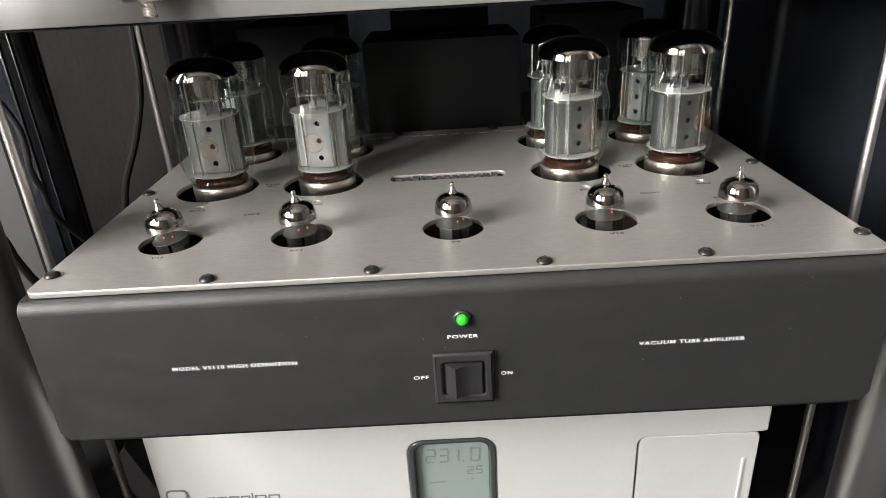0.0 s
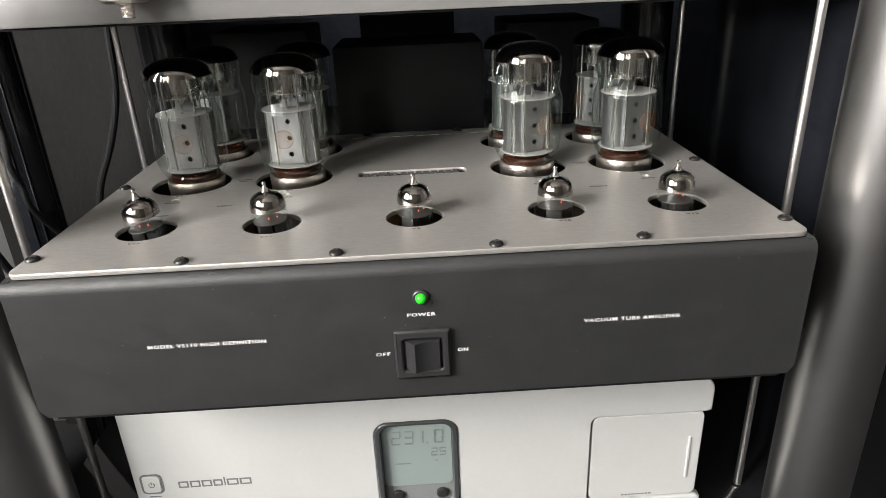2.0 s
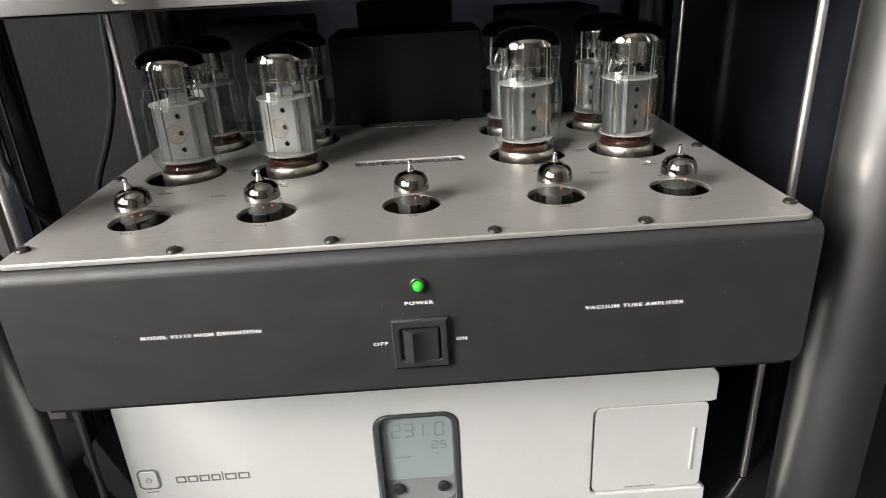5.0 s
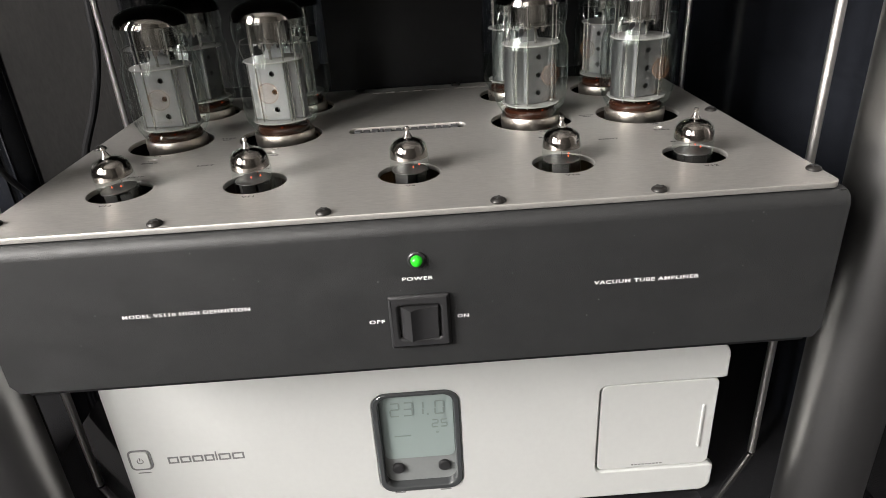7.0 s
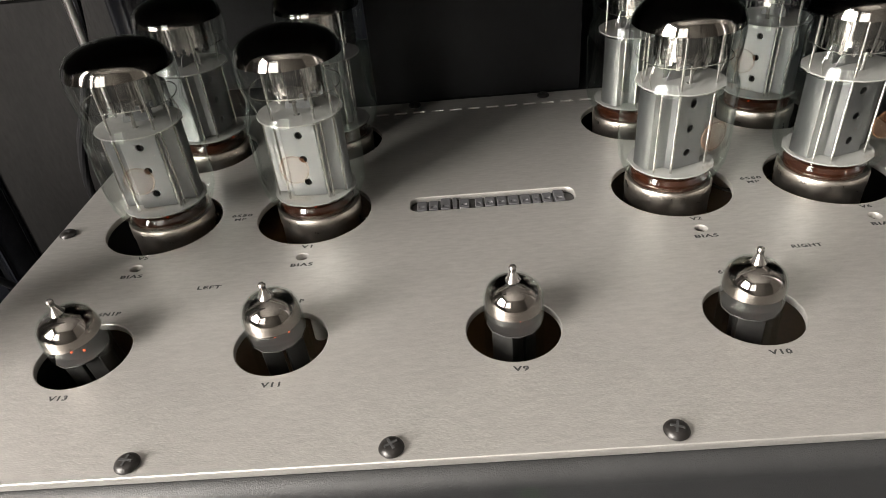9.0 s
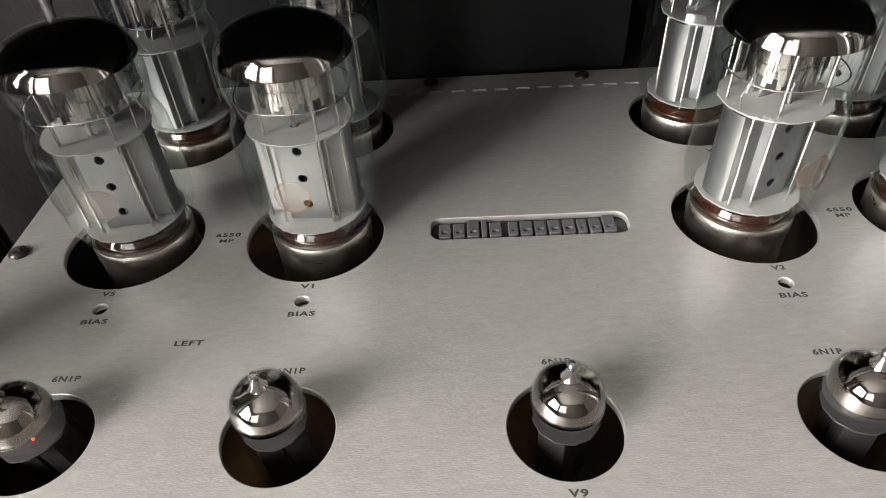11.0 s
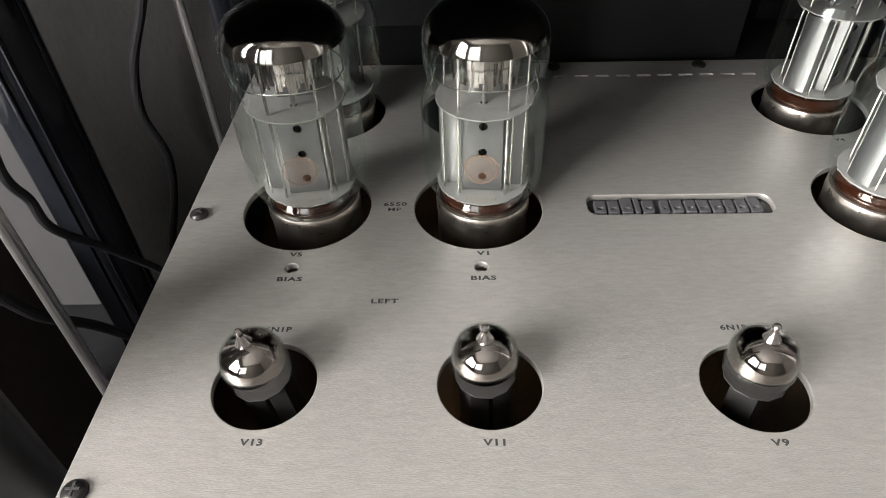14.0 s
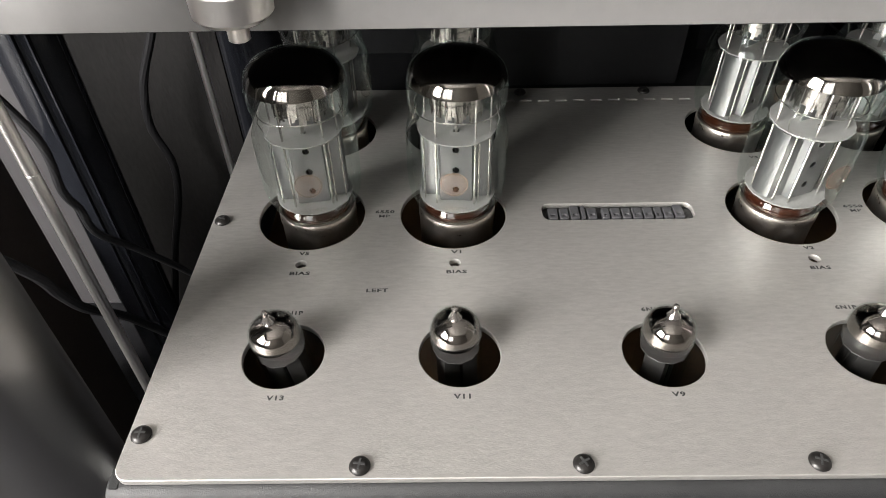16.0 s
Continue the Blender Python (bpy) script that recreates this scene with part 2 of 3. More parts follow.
def sheet(outer, holes, z0, z1, edge=0.0):
    """A plate with real holes, from closed outlines in the plan."""
    cu = bpy.data.curves.new("tmp", "CURVE")
    cu.dimensions, cu.fill_mode = "2D", "BOTH"
    cu.extrude, cu.bevel_depth, cu.bevel_resolution = (z1 - z0) / 2 - edge, edge, 1
    cu.offset = -edge
    for pts in [outer, *holes]:
        sp = cu.splines.new("POLY")
        sp.points.add(len(pts) - 1)
        for p, q in zip(sp.points, pts):
            p.co = (q[0], q[1], 0, 1)
        sp.use_cyclic_u = True
    ob = bpy.data.objects.new("tmp", cu)
    me = bpy.data.meshes.new_from_object(ob)
    b = bmesh.new()
    b.from_mesh(me)
    bmesh.ops.remove_doubles(b, verts=b.verts[:], dist=1e-6)
    bpy.data.objects.remove(ob)
    bpy.data.curves.remove(cu)
    bpy.data.meshes.remove(me)
    b.transform(Matrix.Translation((0, 0, (z0 + z1) / 2)))
    return b


def letters(text, height, m, wide=1.5, thick=0.00012, bold=0.0):
    """Lettering lying in the plan's x and y round its middle, then moved by m. height: that of a capital."""
    cu = bpy.data.curves.new("tmp", "FONT")
    cu.body, cu.align_x, cu.align_y = text, "CENTER", "CENTER"
    cu.size, cu.extrude, cu.offset, cu.resolution_u, cu.space_character = 1.0, 0.0, bold, 2, 1.12
    ob = bpy.data.objects.new("tmp", cu)
    me = bpy.data.meshes.new_from_object(ob)
    b = bmesh.new()
    b.from_mesh(me)
    bpy.data.objects.remove(ob)
    bpy.data.curves.remove(cu)
    bpy.data.meshes.remove(me)
    b.transform(m @ Matrix.Diagonal((height / 0.69 * wide, height / 0.69, 1, 1)))
    return b


def letters_to(text, x0, x1, height, m, **k):
    """Lettering stretched to the width from x0 to x1."""
    b = letters(text, height, Matrix.Identity(4), 1.0, **k)
    lo, hi = min(v.co.x for v in b.verts), max(v.co.x for v in b.verts)
    b.transform(m @ Matrix.Translation(((x0 + x1) / 2, 0, 0)) @ Matrix.Diagonal(((x1 - x0) / (hi - lo), 1, 1, 1)) @ Matrix.Translation((-(lo + hi) / 2, 0, 0)))
    return b


UPRIGHT = Matrix.Rotation(radians(90), 4, "X")      # plan to a face that looks towards -y

# ---- the room ----
RX0, RX1, RY0, RY1, RZ = -1.40, 1.8, -1.74, 0.78, 2.6
single("floor", box(RX0 - 0.2, RX1 + 0.2, RY0 - 0.2, RY1 + 0.2, -0.1, 0), CARPET, "dark blue carpet on the floor", "floor", "structure", False)
single("ceiling", box(RX0 - 0.2, RX1 + 0.2, RY0 - 0.2, RY1 + 0.2, RZ, RZ + 0.1), CEILING, "plain grey ceiling", "ceiling", "structure", False)
single("wall_north", box(RX0 - 0.2, RX1 + 0.2, RY1, RY1 + 0.1, 0, RZ), WALL_BACK, "wall behind the rack hung with dark blue cloth", "wall", "structure", False)
single("wall_east", box(RX1, RX1 + 0.1, RY0, RY1, 0, RZ), PAINT, "plain painted wall", "wall", "structure", False)


def window_wall(name, window, at, w, h, turn, x0, x1):
    """A wall with a framed window; made facing +y at y = 0, then turned into place."""
    m = Matrix.Translation((at[0], at[1], 0)) @ Matrix.Rotation(turn, 4, "Z") @ Matrix.Translation((0, -0.04, 0))
    z0, z1, e = at[2] - h / 2, at[2] + h / 2, w / 2
    b = box(x0, -e, -0.1, 0, 0, RZ)
    box(e, x1, -0.1, 0, 0, RZ, bm=b)
    box(-e, e, -0.1, 0, 0, z0, bm=b)
    box(-e, e, -0.1, 0, z1, RZ, bm=b)
    b.transform(m)
    single(name, b, PAINT, "plain painted wall with a window opening", "wall", "structure", False)
    win = thing(window, (at[0], at[1], z0), "white framed window out of view letting in daylight", "window", kind="structure")
    for xa, xb, za, zb in ((-e, -e + 0.05, z0, z1), (e - 0.05, e, z0, z1), (-0.03, 0.03, z0 + 0.05, z1 - 0.05), (-e + 0.05, e - 0.05, z0, z0 + 0.05), (-e + 0.05, e - 0.05, z1 - 0.05, z1)):
        b = box(xa, xb, -0.03, 0.08, za, zb)
        b.transform(m)
        part("window_frame", b, FRAME, win, smooth=False)


window_wall("wall_west", "window_1", WEST, WEST_W, WEST_H, radians(-90), WEST[1] - RY1, WEST[1] - RY0)
# the south window is an added source, out of view, that softens shadows
window_wall("wall_south", "added_window_2", SOUTH, SOUTH_W, SOUTH_H, 0, RX0 - SOUTH[0], RX1 - SOUTH[0])
# grey partition beside the rack, its shade put into the colour
single("wall_partition", box(-0.572, -0.335, 0.545, 0.585, 0.004, 1.9), WALL_GREY, "rough grey plastered wall beside the rack, darkened as in shade", "wall", "structure", False)

# paler stretch of wall past the partition's edge
single("wall_return", box(RX0 + 0.005, -0.576, 0.555, 0.585, 0.004, 1.9), PALE, "paler grey wall beside the plastered part", "wall", "structure", False)

# ---- the rack ----
PX, PYF, PYR, PR = 0.2785, 0.045, 0.43, 0.0275
rack = thing("equipment_rack", (0, 0.24, 0), "black tubular hi-fi rack with steel rods and shelves", "rack")
for sx in (-1, 1):
    for y in (PYF, PYR):
        x = sx * (PX if y == PYF else 0.262)
        top = 1.3 if y == PYF else 0.608
        part("pillar", lathe([(0, 0.003), (PR, 0.003), (PR, top), (0, top)], 48, at=(x, y, 0)), TUBE if y == PYF else GLOSS, rack, "satin metal tubular pillar" if y == PYF else "glossy black tubular pillar")
for x, y in ((-0.2825, 0.130), (0.266, 0.112), (-0.283, 0.360), (0.288, 0.395)):
    part("rod", cyl(0.0031, 0.218, 1.2 if y < 0.2 else 0.6138, (x, y), 20), CHROME, rack, "polished steel rod")
    part("rod_collar", cyl(0.0033, 0.549, 0.5500, (x, y), 20, 0.0004), CHROME, rack)
part("shelf", box(-0.335, 0.335, 0.04, 0.50, 0.205, 0.217, 0.002), SHELF_GLASS, rack, "glossy black glass shelf")
part("shelf", box(-0.255, 0.255, 0.075, 0.50, 0.376, 0.388, 0.002), SHELF_GLASS, rack, "glossy black glass shelf")
part("shelf", box(-0.37, 0.37, 0.130, 0.52, 0.6156, 0.6345, 0.0012), SHELF, rack, "grey board shelf")
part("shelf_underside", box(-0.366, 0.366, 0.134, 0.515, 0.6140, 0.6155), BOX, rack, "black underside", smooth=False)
for sx in (-1, 1):
    part("shelf_clip", cyl(0.022, 0.6082, 0.6139, (sx * 0.262, PYR - 0.005), 32, 0.001), BRASS, rack, "brass shelf support")
part("side_panel", box(0.312, 0.326, 0.10, 0.47, 0.2175, 0.6138, 0.002), GLOSS, rack, "glossy black side panel")

# glossy post of another stand beside the rack, with a raised seam down its front
post = thing("stand_post", (-0.361, 0.286, 0), "glossy black round post of a stand beside the rack", "stand")
part("post", lathe([(0, 0.001), (0.021, 0.001), (0.021, 0.6138), (0, 0.6138)], 40, at=(-0.361, 0.286, 0)), GLOSS, post)
part("seam", box(-0.3575, -0.3550, 0.2630, 0.2665, 0.003, 0.612, 0.0008), GLOSS, post)
part("seam", box(-0.3490, -0.3475, 0.2660, 0.2695, 0.003, 0.612, 0.0006), GLOSS, post)

# low black cabinet standing past the post
cab = thing("speaker_cabinet", (-0.54, 0.08, 0), "low dark brown satin cabinet standing beside the rack", "cabinet")
part("body", box(-0.66, -0.425, -0.12, 0.292, 0.02, 0.452, 0.004), CABINET, cab)
part("plinth", box(-0.64, -0.445, -0.10, 0.272, 0.001, 0.0198), BOX, cab, smooth=False)

# component on the upper shelf: plate on pads, with two adjusting feet in front
comp = thing("component_base", (0, 0.3, 0.6345), "silver component base with threaded levelling feet", "component")
part("sub_plate", box(-0.205, 0.205, 0.150, 0.445, 0.6347, 0.6404), BOX, comp, "black lower plate", smooth=False)
part("plate", box(-0.21, 0.21, 0.114, 0.45, 0.6405, 0.656, 0.002), SILVER, comp)
for x in (-0.1675, 0.17):
    foot = part("foot", lathe([(0, 0.6285), (0.0125, 0.6285), (0.0145, 0.6305), (0.0148, 0.6395), (0.0140, 0.6404), (0, 0.6404)], 40, at=(x, 0.1145, 0)), CHROME, comp, "turned steel levelling foot")
    prof, z = [(0, 0.6195), (0.0034, 0.6195)], 0.6197
    while z < 0.628:
        prof += [(0.0041, z + 0.0003), (0.0034, z + 0.00075)]
        z += 0.0008
    prof += [(0.0034, 0.6284), (0, 0.6284)]
    part("threaded_stud", lathe(prof, 24, at=(x, 0.1145, 0)), CHROME, foot, "threaded steel stud")

# ---- power conditioner ----
FY, PX0, PX1, PZ0, PZ1 = 0.072, -0.2215, 0.2130, 0.222, 0.3595
pc = thing("power_conditioner", (-0.008, 0.25, 0.217), "silver power conditioner with a grey lcd and rounded front", "power conditioner")
DX0, DX1, DZ0, DZ1 = 0.1225, PX1, 0.2475, 0.329      # recess of the side door


def upright_sheet(outer, holes, y0, y1, edge=0.0):
    bb = sheet(outer, holes, -y1, -y0, edge)
    bb.transform(UPRIGHT)
    return bb


R = 0.009
corner = lambda cx, cz, a0, r: [(cx + r * math.cos(radians(a0 + 90 * k / 6)), cz + r * math.sin(radians(a0 + 90 * k / 6))) for k in range(7)]
outer = (corner(PX1 - 0.012, PZ1 - 0.012, 0, 0.012)[::-1] + [(PX1, DZ1 + 0.001), (PX1 - 0.004, DZ1)]
         + corner(DX0 + 0.006, DZ1 - 0.006, 90, 0.006) + corner(DX0 + 0.006, DZ0 + 0.006, 180, 0.006)
         + [(PX1 - 0.004, DZ0), (PX1, DZ0 - 0.001)] + corner(PX1 - R, PZ0 + R, 270, R)[::-1] + corner(PX0 + R, PZ0 + R, 180, R)[::-1] + corner(PX0 + 0.003, PZ1 - 0.003, 90, 0.003)[::-1])
LX0, LX1, LZ0, LZ1 = -0.0395, 0.0225, 0.2445, 0.3362     # display window
lcd_hole = outline_rect(LX0, LX1, LZ0, LZ1, 0.011)
part("front_panel", upright_sheet(outer, [lcd_hole], FY, FY + 0.008, 0.0012), SILVER, pc, smooth=False)
part("body", box(PX0 + 0.004, PX1 - 0.006, FY + 0.016, 0.46, PZ0 + 0.004, PZ1 - 0.003, 0.002), COAT, pc)
part("side_door", upright_sheet(outline_rect(DX0 + 0.0013, PX1 - 0.0042, DZ0 + 0.0012, DZ1 - 0.0012, 0.0052), [], FY + 0.0014, FY + 0.0155, 0.0009), SILVER, pc, "silver flap door", smooth=False)
part("door_grip", box(0.1985, 0.2003, FY + 0.0002, FY + 0.003, 0.266, 0.305, 0.0006), SILVER, pc)
for k in range(9):
    x = 0.150 + k * 0.0027
    part("print_bar", box(x, x + 0.0019, FY + 0.00115, FY + 0.0018, 0.2512, 0.2522), SILVER_D, pc, smooth=False)
b = upright_sheet(lcd_hole, [outline_rect(LX0 + 0.0045, LX1 - 0.0045, LZ0 + 0.0045, LZ1 - 0.003, 0.008)], FY - 0.0012, FY + 0.012, 0.0010)
bez = part("display_bezel", b, BEZEL, pc, "smoked dark display bezel", smooth=False)
part("display_backing", upright_sheet(outline_rect(LX0 + 0.003, LX1 - 0.003, LZ0 + 0.003, LZ1 - 0.002, 0.008), [], FY + 0.006, FY + 0.009), material("smoked_window", (0.19, 0.20, 0.20), 0.2, 0, 0.05, 40), bez, smooth=False)
part("lcd", upright_sheet(outline_rect(-0.0345, 0.0175, 0.2725, 0.3320, 0.005), [], FY + 0.0045, FY + 0.0062), LCD, bez, "pale grey lcd", smooth=False)


def seven(digit, x, z, w, h, bar=0.0011):
    """One seven-bar digit on the display."""
    on = {"0": "abcdef", "1": "bc", "2": "abged", "3": "abgcd", "5": "afgcd"}[digit]
    half, s = h / 2, bar / 2
    at = {"a": (x, x + w, z + h - s, z + h + s), "g": (x, x + w, z + half - s, z + half + s), "d": (x, x + w, z - s, z + s),
          "f": (x - s, x + s, z + half + s, z + h - s), "b": (x + w - s, x + w + s, z + half + s, z + h - s),
          "e": (x - s, x + s, z + s, z + half - s), "c": (x + w - s, x + w + s, z + s, z + half - s)}
    bb = bmesh.new()
    for k in on:
        x0, x1, z0, z1 = at[k]
        sh = 0.05
        box(x0 + sh * (z0 - z), x1 + sh * (z1 - z), FY + 0.0041, FY + 0.0044, z0, z1, bm=bb)
    return bb


for ch, x in (("2", -0.0272), ("3", -0.0175), ("1", -0.0100), ("0", 0.0048)):
    part("digit", seven(ch, x, 0.3125, 0.0060, 0.0115, 0.0010), LCD_INK, bez, smooth=False)
part("decimal_point", box(-0.0010, 0.0002, FY + 0.0041, FY + 0.0044, 0.3120, 0.3133), LCD_INK, bez, smooth=False)
for ch, x in (("2", 0.0020), ("5", 0.0085)):
    part("digit", seven(ch, x, 0.3005, 0.0042, 0.0065, 0.0008), LCD_INK, bez, smooth=False)
for x0, x1, z in ((-0.026, -0.014, 0.2935), (0.0045, 0.0065, 0.295)):
    part("print_bar", box(x0, x1, FY + 0.0041, FY + 0.0044, z, z + 0.0008), LCD_INK, bez, smooth=False)
for x in (-0.0255, 0.0090):
    b = lathe([(0, 0), (0.0042, 0), (0.0046, 0.0006), (0.0046, 0.0042), (0.0040, 0.0050), (0.0026, 0.0053), (0, 0.0045)], 28)
    b.transform(Matrix.Translation((x, FY + 0.0059, 0.2630)) @ UPRIGHT @ Matrix.Diagonal((1, 1, 0.55, 1)))
    part("display_button", b, PLASTIC, bez, "round black button")
for x in (-0.0255, 0.0090):
    part("print_bar", box(x - 0.004, x + 0.004, FY - 0.0003, FY + 0.0002, 0.2428, 0.2436), SILVER_D, pc, smooth=False)
# power button outline, its mark, and the maker's mark as plain strokes
bx0, bx1, bz0, bz1 = -0.2165, -0.2000, 0.2845, 0.3030
part("power_button", upright_sheet(outline_rect(bx0, bx1, bz0, bz1, 0.0042), [outline_rect(bx0 + 0.0014, bx1 - 0.0014, bz0 + 0.0014, bz1 - 0.0014, 0.003)], FY - 0.0004, FY + 0.0004), SILVER_D, pc, smooth=False)
part("power_button", upright_sheet(outline_rect(bx0 + 0.0017, bx1 - 0.0017, bz0 + 0.0017, bz1 - 0.0017, 0.003), [], FY - 0.0010, FY + 0.0004, 0.0004), SILVER, pc, smooth=False)
ring = [(0.0021 * math.sin(a), FY - 0.0011, 0.2935 + 0.0021 * math.cos(a)) for a in [radians(40 + 280 * k / 16) for k in range(17)]]
b = wire([(x - 0.20825, y, z) for x, y, z in ring], 0.0003, 6)
box(-0.2085, -0.2080, FY - 0.0014, FY - 0.0009, 0.2938, 0.2964, bm=b)
part("power_mark", b, SILVER_D, pc)
part("print_bar", box(-0.2125, -0.2035, FY - 0.0003, FY + 0.0002, 0.2814, 0.2821), SILVER_D, pc, smooth=False)
x = -0.1890
for w, tall in ((0.0075, 1), (0.0075, 1), (0.0075, 1), (0.0068, 1), (0.0009, 1.35), (0.0085, 1), (0.0085, 1)):
    h = 0.0060 * tall
    part("maker_mark", upright_sheet([(x, 0.2885), (x + w, 0.2885), (x + w, 0.2885 + h), (x, 0.2885 + h)], [] if w < 0.002 else [[(x + 0.0012, 0.2896), (x + w - 0.0012, 0.2896), (x + w - 0.0012, 0.2933), (x + 0.0012, 0.2933)]], FY - 0.0003, FY + 0.0003), SILVER_D, pc, smooth=False)
    x += w + 0.0012
for x, y in ((PX0 + 0.03, 0.10), (PX1 - 0.03, 0.10), (PX0 + 0.03, 0.42), (PX1 - 0.03, 0.42)):
    part("foot", cyl(0.014, 0.2172, PZ0 + 0.005, (x, y), 20, 0.001), RUBBER, pc)

# ---- amplifier ----
amp = thing("tube_amplifier", (0, 0.22, 0.388), "black vacuum tube amplifier with a brushed aluminium top plate", "amplifier")
ZT, ZB = 0.5, 0.4105
SMALL = [("V13", -0.1640, 0.0630), ("V11", -0.0875, 0.0630), ("V9", 0.0005, 0.0620), ("V10", 0.0890, 0.0620), ("V12", 0.1655, 0.0630)]
BIG_X, BIG_Y = (-0.1650, -0.0890, 0.0870, 0.1620), (0.158, 0.239)
RS, RB = 0.0177, 0.0283
holes = [outline_circle(x, y, RS, 48) for _, x, y in SMALL] + [outline_circle(x, y, RB, 56) for x in BIG_X for y in BIG_Y]
BIAS = [(x, 0.1192) for x in (-0.1652, -0.0888, 0.0888, 0.1640)]
holes += [outline_circle(x, y, 0.0027, 20) for x, y in BIAS]
LGX0, LGX1, LGY0, LGY1 = -0.0410, 0.0400, 0.1510, 0.1645
holes.append(outline_rect(LGX0, LGX1, LGY0, LGY1, 0.0045))
SLOTS = [-0.0665 + 0.0118 * k for k in range(12)]
holes += [outline_rect(x, x + 0.0078, 0.2732, 0.2752, 0.00095, 3) for x in SLOTS]
part("top_plate", sheet(outline_rect(-0.2180, 0.2180, 0.0050, 0.2915, 0.006), holes, ZT - 0.0032, ZT, 0.0004), ALU, amp, "brushed aluminium top plate", smooth=False)
part("slot_backing", box(-0.07, 0.08, 0.268, 0.281, ZT - 0.0052, ZT - 0.0034), ALU_EDGE, amp, "bare aluminium strip", smooth=False)
# front panel with a rounded top edge
prof = [(0.0, ZB + 0.0006), (0.0, ZB + 0.0060), (0.0, ZT - 0.0105)]
for k in range(9):
    a = radians(180 - 90 * k / 8)
    prof.append((0.0068 + 0.0068 * math.cos(a), ZT - 0.0105 + 0.0068 * math.sin(a)))
prof += [(0.012, ZT - 0.0037), (0.012, ZT - 0.0065), (0.0035, ZT - 0.0090), (0.0035, ZB + 0.0060), (0.0035, ZB + 0.0006)]
b = bmesh.new()
lo, hi = [b.verts.new((-0.2205, y, z)) for y, z in prof], [b.verts.new((0.2205, y, z)) for y, z in prof]
n = len(prof)
for i in range(n):
    b.faces.new((lo[i], hi[i], hi[(i + 1) % n], lo[(i + 1) % n]))
for ring in (lo, hi[::-1]):
    b.faces.new(ring)
for v in b.verts:
    if v.co.z < ZB + 0.001:
        v.co.x *= 0.2165 / 0.2205
bmesh.ops.recalc_face_normals(b, faces=b.faces[:])
front = part("front_panel", b, COAT, amp, "black powder coated front panel")
for sx in (-1, 1):
    x0, x1 = sorted((sx * 0.2195, sx * 0.2165))
    part("side_panel", box(x0, x1, 0.004, 0.458, ZB + 0.002, ZT - 0.0036), COAT, amp, smooth=False)
part("rear_panel", box(-0.2163, 0.2163, 0.455, 0.458, ZB + 0.002, ZT - 0.0036), COAT, amp, smooth=False)
part("bottom_plate", box(-0.2130, 0.2130, 0.0025, 0.456, ZB - 0.0026, ZB + 0.0003), BOX, amp, smooth=False)
part("rear_deck", box(-0.2163, 0.2163, 0.2920, 0.4545, ZT - 0.0062, ZT - 0.0036), BOX, amp, smooth=False)
part("circuit_board", box(-0.205, 0.205, 0.020, 0.285, 0.4500, 0.4518), BOARD, amp, "brown circuit board", smooth=False)
part("logo_plate", box(LGX0 - 0.003, LGX1 + 0.003, LGY0 - 0.003, LGY1 + 0.003, ZT - 0.0056, ZT - 0.0036), INK_B, amp, smooth=False)
for x, y in ((-0.18, 0.10), (0.18, 0.10), (-0.18, 0.42), (0.18, 0.42)):
    part("foot", lathe([(0, 0.3882), (0.016, 0.3882), (0.018, ZB - 0.0028), (0, ZB - 0.0028)], 24, at=(x, y, 0)), RUBBER, amp)
for x0, x1, y0, y1, z1 in ((-0.069, 0.069, 0.300, 0.392, 0.5775), (-0.190, -0.097, 0.352, 0.452, 0.5905), (0.097, 0.190, 0.352, 0.452, 0.5885), (-0.049, 0.049, 0.398, 0.452, 0.6005)):
    part("transformer_cover", box(x0, x1, y0, y1, ZT - 0.0036, z1, 0.003), BOX, amp, "black steel transformer cover", smooth=True)

# trimmers under the bias holes
for x, y in BIAS:
    pot = part("trimmer", cyl(0.0034, 0.4519, ZT - 0.0050, (x, y), 20, 0.0003), TRIM, amp, "white bias trimmer")
    part("trimmer_slot", box(x - 0.0022, x + 0.0022, y - 0.0004, y + 0.0004, ZT - 0.0050, ZT - 0.0048), INK_B, pot, smooth=False)

# screws
def screw_mesh():
    bb = lathe([(0, 0), (0.0039, 0), (0.0041, 0.0005), (0.0037, 0.0014), (0.0026, 0.0021), (0.0012, 0.0024), (0, 0.00245)], 24)
    return bb


SCREWS = [(-0.2125, 0.0240), (0.2135, 0.0245), (-0.1260, 0.0100), (-0.0425, 0.0100), (0.0450, 0.0100), (0.1265, 0.0100), (-0.2125, 0.1530), (0.2120, 0.1510), (0.0420, 0.2850), (-0.0420, 0.2850), (-0.2125, 0.2800), (0.2125, 0.2800)]
for k, (x, y) in enumerate(SCREWS):
    bb = screw_mesh()
    turn = Matrix.Translation((x, y, ZT + 0.0001)) @ Matrix.Rotation(0.7 * k, 4, "Z")
    bb.transform(turn)
    s = part("screw", bb, SCREW, amp, "black cross-head screw")
    bb = box(-0.0022, 0.0022, -0.0004, 0.0004, 0.0017, 0.00251)
    box(-0.0004, 0.0004, -0.0022, 0.0022, 0.0017, 0.00253, bm=bb)
    bb.transform(turn)
    part("cross_recess", bb, INK_B, s, smooth=False)

# lettering on the top plate
FLAT = lambda x, y: Matrix.Translation((x, y, ZT + 0.00015))


def plate_text(text, x, y, width, height=0.0022):
    bb = letters_to(text, -width / 2, width / 2, height, Matrix.Identity(4), bold=0.012 if text == "MP" else 0.034)
    bb.transform(FLAT(x, y))
    part("lettering", bb, INK_B, amp, smooth=False)


